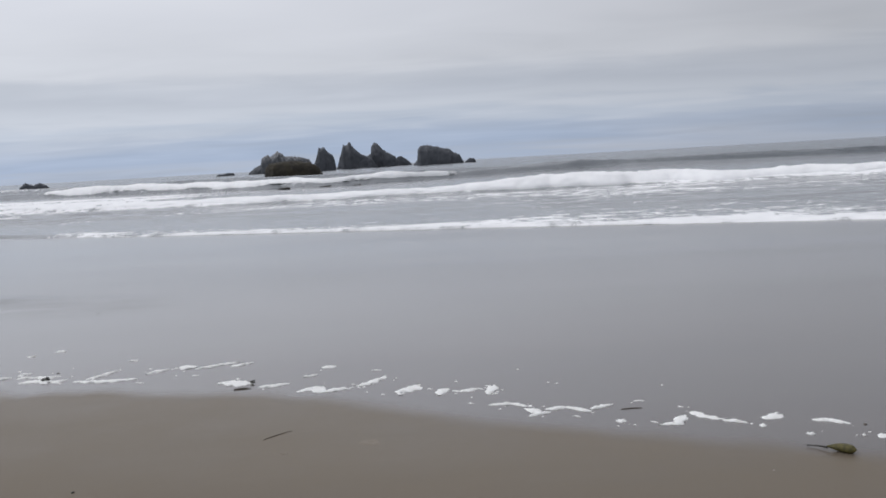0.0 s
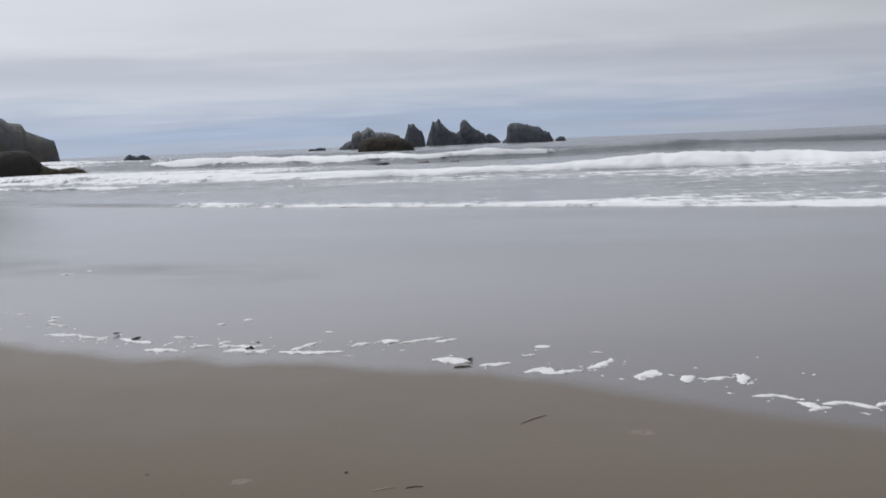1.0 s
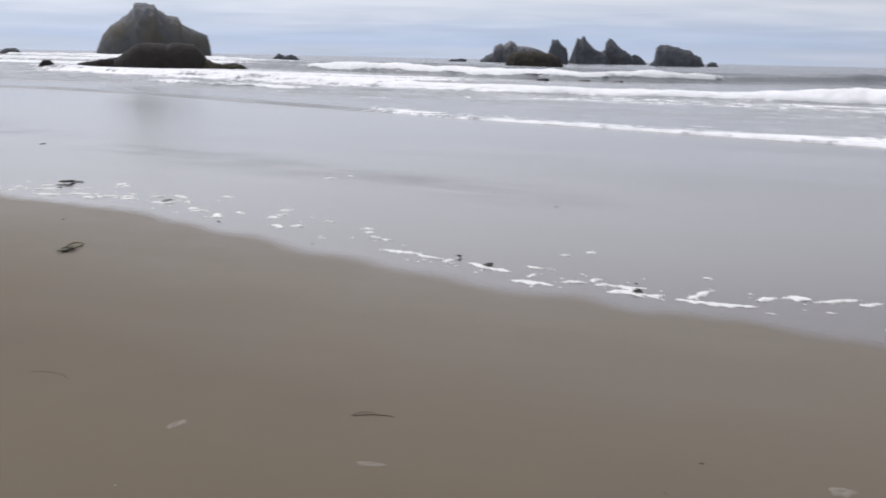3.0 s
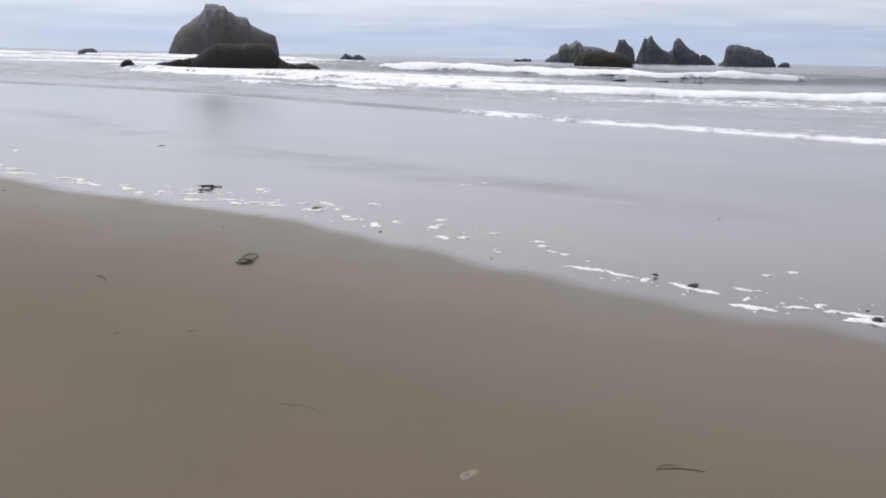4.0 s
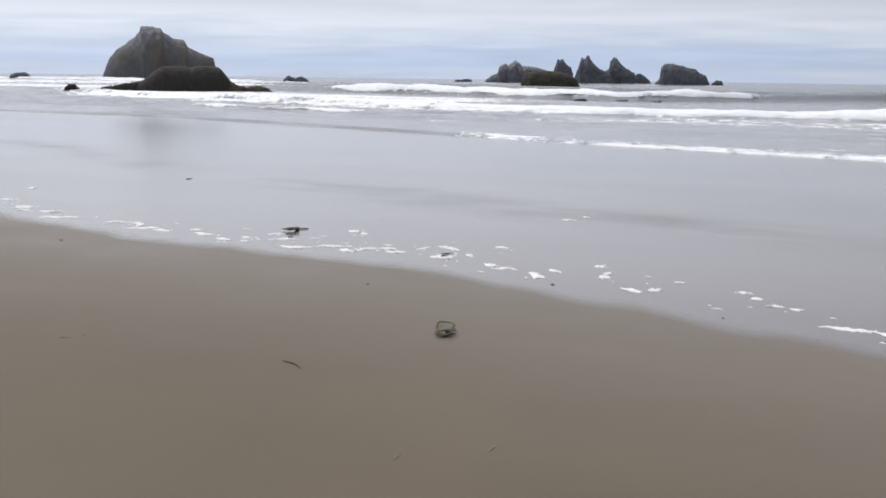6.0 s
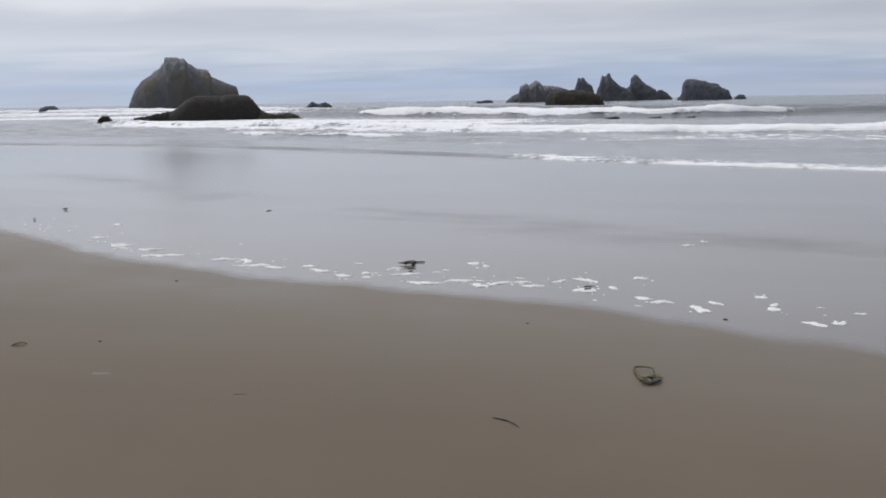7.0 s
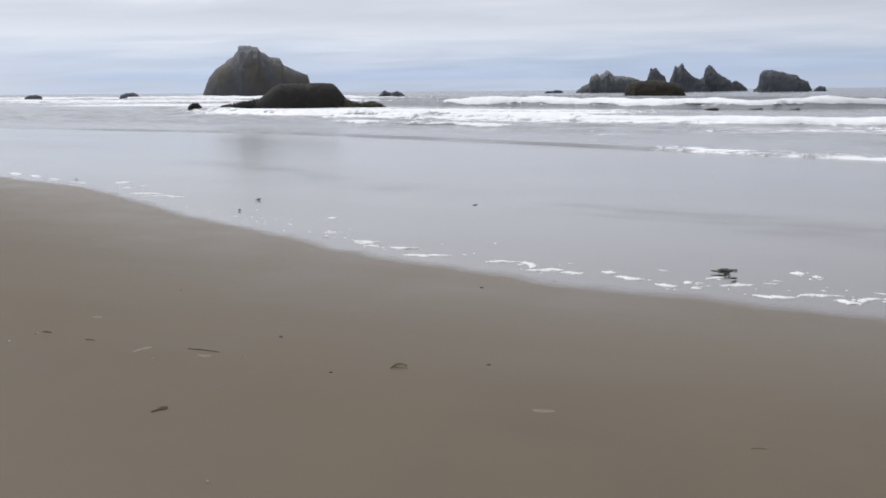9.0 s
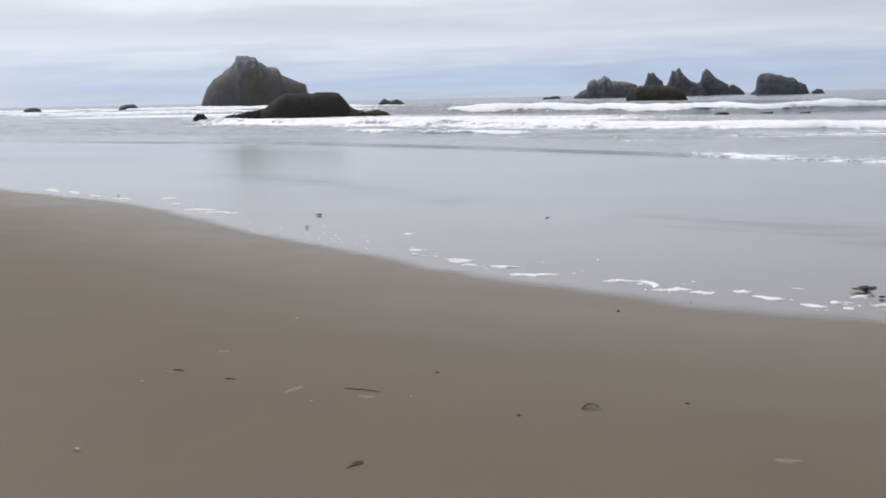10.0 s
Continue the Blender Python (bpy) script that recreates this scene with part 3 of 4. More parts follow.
def froth(line, lo, hi, count, deep, size, seed, label, lean=1.0):
    """Loose clots of foam strewn along and behind a wave's front."""
    rnd = np.random.RandomState(seed)
    x = rnd.uniform(lo, hi, count * 3)
    keep = fbm(x * 0.35, x * 0 + 2.0, 4, seed) + rnd.uniform(-0.2, 0.2, len(x)) > 0.5
    x = x[keep][:count]
    n = len(x)
    y = line(x) + 1.6 * (fbm(x * 0.18, x * 0 + 5.0, 3, 47) - 0.5) * lean + deep * rnd.uniform(0, 1, n) ** 1.8 - 0.6 * lean
    z, _ = sea_shape(x, y)
    r = size * rnd.uniform(0.35, 1.0, n) ** 1.6 * (1 + 1.2 * (rnd.uniform(0, 1, n) > 0.93))
    turn = rnd.uniform(-0.25, 0.25, n) + 0.3
    verts, faces = [], []
    for k in range(n):
        i = len(verts)
        ct, st = math.cos(-turn[k]), math.sin(-turn[k])
        for rr, hh in ((1.0, -0.12), (0.62, 0.15)):
            for q in range(7):
                w = q * math.tau / 7
                f = r[k] * rr * rnd.uniform(0.45, 1.5)
                px, py = 2.4 * f * math.cos(w), 0.8 * f * math.sin(w)
                verts.append((x[k] + px * ct - py * st, y[k] + px * st + py * ct, z[k] + hh * r[k] * rnd.uniform(0.6, 1.2)))
        verts.append((x[k], y[k], z[k] + 0.22 * r[k]))
        for q in range(7):
            p = (q + 1) % 7
            faces += [(i + q, i + p, i + 7 + p, i + 7 + q), (i + 7 + q, i + 7 + p, i + 14)]
    ob = solid("foam_clots", verts, faces, SURF_FOAM)
    tagged(ob, label, "foam", kind="stuff")


breaker(line_inner, -68, 60, 0.52, 5.5, 101, "broken wave rolling in as a ragged bank of white foam", (-16, 13), 0.32, (-30, -8), 0.35)
breaker(line_mid, -38, -8, 0.24, 3.0, 111, "small spent wave breaking in ragged white patches", torn=1.0, dull=(20, 30))
breaker(line_outer, -50, 4, 0.70, 5.0, 131, "outer wave breaking white below the sea stacks")
breaker(line_left, -220, -66, 0.45, 8.0, 151, "low white surf spreading over the shallows")
breaker(line_far, -340, -100, 0.6, 12.0, 171, "distant line of white surf by the islets")
froth(line_inner, -40, 34, 1500, 7.0, 0.14, 201, "clots of white foam strewn behind the broken wave")
froth(line_outer, -48, -4, 500, 6.0, 0.2, 203, "clots of white foam on the outer wave", 1.0)
froth(shore, -13.5, 18, 2600, 1.6, 0.026, 205, "white foam clots along the water line", 0.25)


# ---- rocks ----
def rock(name, distance, bearing, profile, depth, mat, seed, label, category, rough=0.09, bulge=0.62, group="", nu=150, nv=44):
    """A sea rock: a ridge with the given outline (across, height) and round, craggy flanks. bearing: degrees to the left of north."""
    us = np.array([p[0] for p in profile], float)
    hs = np.array([p[1] for p in profile], float)
    top, width = hs.max(), us[-1] - us[0]
    U = np.linspace(us[0], us[-1], nu)
    H = np.interp(U, us, hs)
    verts = []
    off = Vector((seed * 13.7, seed * 5.1, seed * 3.3))
    k = 1.0 / max(top, width * 0.35)
    foot = -1.2 if top > 3 else -0.5
    for u, h in zip(U, H):
        crag = noise.fractal(Vector((u * k * 9, seed * 2.1, 0.4)), 0.5, 2.2, 6) + 0.6 * (noise.cell(Vector((u * k * 14 + 0.3 * seed, 0.5, 0.5))) - 0.5)
        crest = 0.6 * min(rough, 0.07) * top * crag * min(1.0, max(h, 0) / (0.3 * top))
        side = min(1.0, min(u - us[0], us[-1] - u) / (0.18 * width) + 0.12)
        dep = depth * side ** 0.5 * (0.55 + 0.45 * max(h, 0) / top)
        for j in range(nv + 1):
            a = math.pi * j / nv
            ca, sa = math.cos(a), math.sin(a)
            v = -math.copysign(abs(ca) ** bulge, ca) * dep
            z = foot + (h - foot) * sa ** bulge + crest * sa ** 7
            p = Vector((u, v, z))
            q = p * k * 3.0 + off
            n1 = noise.fractal(q, 0.75, 2.2, 7)
            n2 = noise.ridged_multi_fractal(q * 1.5 + Vector((3, 1, 7)), 0.75, 2.2, 6, 0.9, 2.0) - 1.1
            near, _ = noise.voronoi(Vector((q.x * 1.3, q.y * 1.3, q.z * 0.8)))
            crack = math.exp(-9 * (near[1] - near[0]))
            g = rough * max(top, 0.25 * width) * (0.85 * n1 + 0.30 * n2 - 0.28 * crack + 0.15 * (0.5 - near[0]))
            away = Vector((0.25 * ca * 0, -ca * 1.3, sa * 0.75))
            p += away * g + Vector((noise.noise(q * 2.0 + off), 0, 0)) * 0.55 * rough * top + Vector((noise.noise(q * 6.0), 0, 0.6 * noise.noise(q * 6.5 + off))) * 0.013 * min(top, 12)
            verts.append(p)
    n = nv + 1
    faces = [(i * n + j, (i + 1) * n + j, (i + 1) * n + j + 1, i * n + j + 1) for i in range(nu - 1) for j in range(nv)]
    faces += [tuple(range(n)), tuple(reversed(range((nu - 1) * n, nu * n)))]
    ob = solid(name, verts, faces, mat)
    b = radians(bearing)
    ob.matrix_world = Matrix.Translation((-math.sin(b) * distance, math.cos(b) * distance, 0)) @ Matrix.Rotation(b, 4, "Z")
    return tagged(ob, label, category, group)


rock("sea_rock", 480, 33.5, [(-24.2, -1), (-23.4, 2.5), (-20.3, 9.3), (-16.2, 14), (-7.7, 20.1), (-5.2, 22.9), (-4.6, 25.0), (0.8, 25.4), (4.6, 24.7), (5.8, 23.0), (10.1, 20.2), (15.8, 19.0), (17.2, 16.1),
     (23.4, 12.9), (30.0, 10.8), (31.5, 5.4), (32.2, -1)], 22, FACE_STONE, 3, "great grey-green sea stack with steep streaked cliffs rising from the sea", "sea stack", 0.018, 0.6, nu=220, nv=70)
rock("surf_rock", 109, 31, [(-11.3, -0.5), (-10.7, 0.30), (-10.0, 0.58), (-9.0, 1.35), (-8.0, 2.20), (-7.2, 2.52), (-4.7, 2.56), (-4.3, 2.42), (-3.8, 2.60), (-2.4, 2.66), (-1.2, 2.50), (-0.7, 2.05), (-0.1, 1.25), (0.3, 0.85), (0.8, 0.6), (1.2, -0.5)],
     3.4, MUSSEL_STONE, 7, "broad black-brown rock with a rounded flat top, washed by surf", "rock", 0.030, 0.70, nu=200, nv=60)
rock("reef_rock", 109, 31, [(-14.6, -0.4), (-13.8, 0.12), (-12.3, 0.42), (-11.5, 0.62), (-10.6, 0.75), (-9.2, 0.9), (-8.6, -0.3)], 1.6, MUSSEL_STONE, 11, "low dark reef running out from the broad rock", "rock", 0.12)
rock("reef_rock", 108, 31, [(-1.2, -0.3), (-0.4, 0.9), (0.8, 0.55), (2.0, 0.35), (2.6, 0.42), (3.4, 0.48), (4.2, 0.25), (4.9, -0.3)], 1.5, REEF_STONE, 13, "low weedy olive-brown reef tongue at the foot of the broad rock", "rock", 0.12)
rock("boulder", 103, 36, [(-8.0, -0.4), (-7.8, 0.25), (-7.4, 0.6), (-6.8, 0.55), (-6.4, 0.1), (-6.2, -0.4)], 0.7, MUSSEL_STONE, 17, "single dark boulder in the surf", "rock", 0.12, nu=60, nv=24)
rock("islet", 276, 25.6, [(-3.0, -0.6), (-2.4, 0.7), (-0.9, 2.0), (0.2, 1.5), (1.2, 1.1), (2.0, 1.5), (2.9, 1.8), (4.6, 1.0), (6.0, -0.6)], 2.2, NEEDLE_STONE, 19, "small two-humped dark islet low in the water", "islet", 0.08, nu=90, nv=30)
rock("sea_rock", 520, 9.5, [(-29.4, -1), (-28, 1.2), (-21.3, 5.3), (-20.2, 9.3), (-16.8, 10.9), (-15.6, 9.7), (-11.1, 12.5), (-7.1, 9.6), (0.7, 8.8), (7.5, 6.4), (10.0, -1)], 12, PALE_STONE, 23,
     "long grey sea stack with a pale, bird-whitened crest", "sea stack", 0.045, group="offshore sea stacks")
rock("sea_rock", 181, 10.3, [(-4.4, -0.8), (-4.2, 1.2), (-3.95, 2.2), (-3.3, 2.85), (-1.6, 3.25), (1.2, 3.35), (2.7, 3.25), (4.8, 2.85), (6.1, 2.35), (6.8, 1.6), (7.3, 0.7), (8.0, -0.8)], 4.0, MOSS_STONE, 29,
     "squat flat-topped dark brown rock, nearer than the others", "sea stack", 0.045, nu=180, nv=54, group="offshore sea stacks")
rock("sea_rock", 500, 8, [(-4.9, -1), (-4.2, 2.0), (-2.9, 6.2), (-1.0, 11.6), (-0.6, 13.2), (0.3, 12.6), (1.2, 13.1), (2.4, 13.0), (3.2, 11.4), (5.2, 9.8), (6.8, 8.6), (8.0, 5.0), (8.8, -1)], 6, NEEDLE_STONE, 31, "narrow dark rock needle with a blunt top", "sea stack", 0.040, group="offshore sea stacks")
rock("sea_rock", 560, 6, [(-10.2, -1), (-8.6, 3.5), (-6.5, 9.7), (-4.8, 15.6), (-3.4, 15.0), (-2.2, 15.6), (-1.1, 17.4), (-0.3, 17.0), (0.6, 14.6), (2.0, 13.2), (4.5, 10.4), (7.4, 8.8), (13, 6.1), (17, -1)], 9, NEEDLE_STONE, 37,
     "sharp dark rock needle with a notched tip", "sea stack", 0.040, group="offshore sea stacks")
rock("sea_rock", 572, 4.4, [(-10, -1), (-8.2, 6.2), (-4.6, 8.0), (-3.2, 9.0), (-2.4, 14.2), (-0.4, 15.7), (2.6, 14.1), (6.0, 10.4), (9.4, 8.4), (12.5, 6.4), (14.2, 3.0), (15.2, -1)], 9, NEEDLE_STONE, 41,
     "dark rock needle with a long broken shoulder", "sea stack", 0.040, group="offshore sea stacks")
rock("sea_rock", 490, 0.3, [(-14.8, -1), (-13.8, 1.2), (-11.8, 2.6), (-11.2, 8.9), (-9.5, 10.9), (-3.3, 10.6), (3.3, 8.9), (6.7, 8.1), (8.8, 5.9), (12.1, 5.0), (14.9, -1)], 9, NEEDLE_STONE, 43,
     "blocky dark sea stack with a sloping top", "sea stack", 0.040, group="offshore sea stacks")
rock("sea_rock", 590, 3, [(-2.4, -1), (-1.3, 0.8), (-0.5, 5.2), (1.2, 6.6), (3.1, 6.3), (6.0, 4.3), (8.6, 2.2), (10.2, -1)], 4, NEEDLE_STONE, 45, "small dark rock between the needles and the blocky stack", "sea stack", 0.040, group="offshore sea stacks", nu=80, nv=30)
rock("islet", 490, 0.3, [(14.6, -1), (15.6, 1.0), (17.6, 2.5), (20.2, 2.1), (21.8, -1)], 3, NEEDLE_STONE, 47, "small dark rock beside the blocky stack", "islet", 0.08, nu=60, nv=24)
rock("islet", 500, 13.9, [(-8, -0.8), (-5.6, 1.1), (-3.2, 0.9), (-1, 1.5), (2.4, 1.4), (4.0, -0.8)], 2, NEEDLE_STONE, 53, "thin dark skerry just above the water", "islet", 0.10, nu=60, nv=20)
rock("islet", 300, 41.1, [(-3.4, -0.6), (-2.8, 1.0), (-1.2, 1.8), (1.4, 1.9), (2.5, 1.1), (3.2, -0.6)], 3, NEEDLE_STONE, 59, "low rounded dark islet beyond the surf", "islet", 0.08, nu=60, nv=24)
rock("islet", 310, 46.3, [(-3.0, -0.6), (-2.2, 0.9), (-0.8, 1.4), (1.0, 1.5), (2.2, 1.0), (3.0, -0.6)], 3, NEEDLE_STONE, 61, "flat dark islet at the edge of the surf", "islet", 0.08, nu=60, nv=24)
for x, y, w, h, sd in ((-14.6, 78.5, 0.85, 0.13, 67), (-11.1, 80.5, 0.75, 0.04, 71), (-8.1, 80.0, 0.5, -0.01, 73)):
    ob = rock("awash_rock", 1, 0, [(-w, -0.5), (-0.6 * w, 0.0), (-0.1 * w, h * 0.8), (0.35 * w, h), (0.7 * w, 0.1), (w, -0.5)], 0.7, MUSSEL_STONE, sd, "small black rock awash between the waves", "rock", 0.10, group="rocks awash", nu=40, nv=16)
    ob.matrix_world = pose(x, y, -0.12, 0, 0, 12)


# ---- foam left on the beach ----
FOAM_A = [
    (-4.14, 8.25, -4.05, 8.25, 0.04), (-3.79, 7.34, -3.73, 7.47, 0.07), (-3.66, 7.27, -3.39, 7.29, 0.1),
    (-3.18, 7.07, -2.63, 7.05, 0.1), (-3.1, 7.1, -2.89, 7.4, 0.08), (-2.98, 7.78, -2.9, 7.79, 0.05),
    (-2.62, 7.2, -2.48, 7.35, 0.07), (-2.4, 7.39, -2.25, 7.36, 0.18), (-2.23, 7.29, -1.89, 7.51, 0.07),
    (-1.93, 7.33, -1.75, 7.43, 0.07), (-1.88, 6.74, -1.62, 6.66, 0.18), (-1.79, 6.8, -1.6, 6.63, 0.08),
    (-1.52, 6.53, -1.29, 6.6, 0.07), (-1.22, 6.8, -1.11, 6.87, 0.05), (-1.18, 6.36, -0.95, 6.29, 0.16),
    (-1.11, 7.1, -1.0, 7.15, 0.1), (-1.03, 6.27, -0.77, 6.38, 0.08), (-0.75, 6.41, -0.56, 6.71, 0.08),
]
FOAM_B = [
    (-0.41, 6.09, -0.29, 6.37, 0.14), (-0.13, 6.03, -0.05, 6.2, 0.11), (0.02, 6.12, 0.16, 6.18, 0.06),
    (0.22, 5.99, 0.28, 6.1, 0.08), (0.22, 5.71, 0.48, 5.63, 0.07), (0.23, 6.17, 0.31, 6.15, 0.15),
    (0.46, 5.59, 0.57, 5.45, 0.08), (0.46, 5.4, 0.61, 5.46, 0.06), (0.58, 5.53, 0.73, 5.57, 0.07),
    (0.72, 5.58, 0.88, 5.45, 0.07), (0.87, 5.48, 1.03, 5.59, 0.06), (0.98, 5.21, 1.04, 5.19, 0.06),
    (1.22, 5.08, 1.43, 5.25, 0.1), (1.48, 5.33, 1.62, 5.13, 0.08), (1.61, 5.12, 1.74, 5.04, 0.05),
    (1.78, 4.97, 1.82, 4.96, 0.04), (1.87, 5.08, 1.98, 5.18, 0.08), (1.98, 4.78, 2.03, 4.77, 0.05),
]
FOAM_C = [
    (2.12, 5.04, 2.3, 4.93, 0.07), (2.26, 4.71, 2.28, 4.71, 0.03), (2.35, 4.71, 2.39, 4.66, 0.07),
]
FOAM_D = [
    (-6.12, 8.76, -6.01, 8.72, 0.07), (-6.04, 8.57, -5.95, 8.58, 0.07), (-5.95, 8.35, -5.82, 8.34, 0.06),
    (-5.79, 8.32, -5.69, 8.31, 0.06), (-5.66, 7.87, -5.3, 7.84, 0.07), (-5.33, 7.83, -5.05, 7.71, 0.06),
    (-5.01, 7.59, -4.95, 7.73, 0.06), (-4.82, 7.66, -4.44, 7.46, 0.1), (-4.38, 7.19, -4.06, 7.15, 0.09),
    (-4.35, 7.72, -4.15, 7.68, 0.05), (-4.28, 7.33, -4.24, 7.46, 0.05), (-4.01, 7.28, -3.83, 7.32, 0.08),
    (-3.94, 8.43, -3.85, 8.45, 0.05), (-3.76, 7.26, -3.65, 7.32, 0.06), (-3.66, 7.09, -3.39, 7.12, 0.12),
    (-3.39, 7.1, -3.26, 7.14, 0.09),
]
FOAM_E = [
    (-15.71, 12.31, -15.6, 12.27, 0.12), (-14.5, 10.63, -14.27, 10.67, 0.1), (-14.29, 10.39, -14.19, 10.48, 0.09),
    (-14.0, 10.44, -13.69, 10.5, 0.09), (-13.7, 10.09, -13.23, 10.22, 0.11), (-12.8, 10.02, -12.48, 10.12, 0.1),
    (-12.48, 10.12, -12.28, 9.86, 0.1), (-12.32, 9.73, -12.01, 9.88, 0.12), (-12.0, 9.73, -11.8, 9.74, 0.09),
    (-11.64, 9.86, -11.5, 9.89, 0.09), (-11.49, 9.74, -11.24, 9.67, 0.1), (-11.13, 9.52, -10.93, 9.48, 0.09),
    (-10.9, 9.63, -10.82, 9.67, 0.07), (-10.83, 9.45, -10.75, 9.49, 0.07), (-10.73, 9.87, -10.58, 9.99, 0.08),
    (-10.61, 9.63, -10.34, 9.77, 0.08), (-10.34, 9.34, -10.0, 9.36, 0.1), (-10.03, 10.41, -9.91, 10.43, 0.14),
]
FOAM_F = [
    (-10.0, 9.39, -9.74, 9.52, 0.09), (-9.85, 10.28, -9.77, 10.27, 0.1), (-9.72, 9.37, -9.55, 9.28, 0.12),
    (-9.57, 9.38, -9.37, 9.52, 0.09), (-9.37, 9.52, -9.21, 9.55, 0.08), (-9.27, 9.39, -9.08, 9.45, 0.09),
    (-9.04, 9.59, -8.92, 9.76, 0.06), (-8.87, 9.85, -8.62, 9.7, 0.08), (-8.8, 9.32, -8.6, 9.3, 0.18),
    (-8.51, 9.5, -8.44, 9.52, 0.12), (-8.31, 9.92, -8.2, 10.02, 0.12), (-8.26, 9.15, -8.11, 9.09, 0.08),
    (-8.13, 8.97, -7.94, 9.01, 0.08), (-7.92, 12.11, -7.8, 12.17, 0.08), (-7.8, 8.94, -7.74, 8.8, 0.1),
    (-7.78, 8.79, -7.65, 8.76, 0.12), (-7.71, 12.49, -7.66, 12.5, 0.08), (-7.66, 9.13, -7.55, 9.03, 0.06),
]
FOAM_G = [
    (-7.3, 9.38, -7.2, 9.42, 0.08), (-7.23, 8.93, -7.14, 8.99, 0.12), (-7.2, 9.07, -7.13, 9.18, 0.06),
    (-7.02, 8.58, -6.85, 8.49, 0.08), (-6.8, 8.55, -6.72, 8.67, 0.08), (-6.61, 8.94, -6.51, 8.98, 0.07),
]
FOAM_H = [
    (-25.38, 16.32, -24.7, 15.9, 0.2), (-24.5, 15.95, -23.9, 15.6, 0.16), (-23.5, 15.5, -23.1, 15.25, 0.12), (-22.6, 15.0, -22.1, 14.9, 0.1), (-21.71, 15.19, -21.51, 15.41, 0.2), (-20.94, 14.48, -20.77, 14.51, 0.12),
    (-20.9, 14.89, -20.8, 14.91, 0.12), (-20.19, 13.78, -19.66, 13.88, 0.16), (-19.68, 13.53, -19.03, 13.65, 0.16),
    (-15.17, 11.15, -15.02, 11.19, 0.1), (-15.04, 10.89, -14.95, 10.88, 0.07), (-14.57, 10.73, -14.25, 10.74, 0.09),
    (-14.27, 10.42, -14.12, 10.45, 0.08),
]


def foam_streak(x0, y0, x1, y1, width, seed):
    """A lumpy strip of sea foam lying on the wet sand, ragged, pinched and torn in places, with loose flecks."""
    rnd = random.Random(seed)
    a, b = Vector((x0, y0)), Vector((x1, y1))
    run = (b - a).length
    n = min(60, max(12, int(run / 0.012)))
    along = (b - a).normalized() if run > 1e-4 else Vector((1, 0))
    side = Vector((-along.y, along.x))
    sway = rnd.uniform(-0.16, 0.16) * run
    mid = (a + b) / 2
    m = 9
    verts, faces, flecks = [], [], []
    width *= 0.78
    for i in range(n + 1):
        s = i / n
        u = s * run
        swing = sway * math.sin(math.pi * s) + 0.55 * width * noise.noise(Vector((u * 7, seed * 1.7, 0))) + 0.22 * width * noise.noise(Vector((u * 26, seed * 1.7, 4)))
        c = a.lerp(b, s) + side * swing
        taper = (math.sin(math.pi * min(max(s, 0.03), 0.97))) ** 0.5
        pinch = 0.90 + 0.62 * noise.noise(Vector((u * 11, 3.0, seed * 0.9)))
        pinch = max(0.42, min(1.25, pinch))
        for j in range(m):
            e = 2 * j / (m - 1) - 1
            rag = 1 + 0.55 * noise.noise(Vector((u * 18, e * 2 + 5, seed * 2.3))) + 0.45 * noise.noise(Vector((u * 55, e * 3 + 9, seed * 2.3)))
            p = c + side * (e * 0.62 * width * taper * pinch * rag) + along * (0.10 * width * noise.noise(Vector((u * 30, e * 4, seed))))
            dome = (1 - e * e) ** 0.5
            lump = 0.5 + 1.3 * abs(noise.noise(Vector((p.x * 38, p.y * 38, seed * 0.3))))
            z = float(sand_z(p.x, p.y)) + 0.012 * dome * taper * lump * min(1.0, 0.4 + pinch) - (0.004 if dome == 0 else 0)
            verts.append((p.x - mid.x, p.y - mid.y, z))
    for i in range(n):
        for j in range(m - 1):
            k = i * m + j
            faces.append((k, k + m, k + m + 1, k + 1))
    for _ in range(rnd.randint(1, 4)):
        c = a.lerp(b, rnd.uniform(-0.1, 1.1)) + side * rnd.gauss(0, 0.9) * width + along * rnd.uniform(-0.05, 0.05)
        r = rnd.uniform(0.004, 0.015) * (0.6 if width < 0.06 else 1.0)
        z = float(sand_z(c.x, c.y))
        fv = [(c.x - mid.x, c.y - mid.y, z + 0.5 * r)]
        for q in range(9):
            w = q * math.tau / 9
            rr = r * rnd.uniform(0.5, 1.5)
            fv.append((c.x - mid.x + 1.6 * rr * math.cos(w), c.y - mid.y + 1.2 * rr * math.sin(w), z - 0.002))
        flecks.append((fv, [(0, 1 + q, 1 + (q + 1) % 9) for q in range(9)]))
    ob = solid("foam_streak", verts, faces, BEACH_FOAM)
    for fv, ff in flecks:
        solid("fleck", fv, ff, BEACH_FOAM, ob)
    ob.location = (mid.x, mid.y, 0)
    tagged(ob, "strip of white sea foam stranded on glossy wet sand", "foam", "foam along the tide line")


for k, row in enumerate(FOAM_A + FOAM_B + FOAM_C + FOAM_D + FOAM_E + FOAM_F + FOAM_G + FOAM_H):
    foam_streak(*row, seed=k + 1)


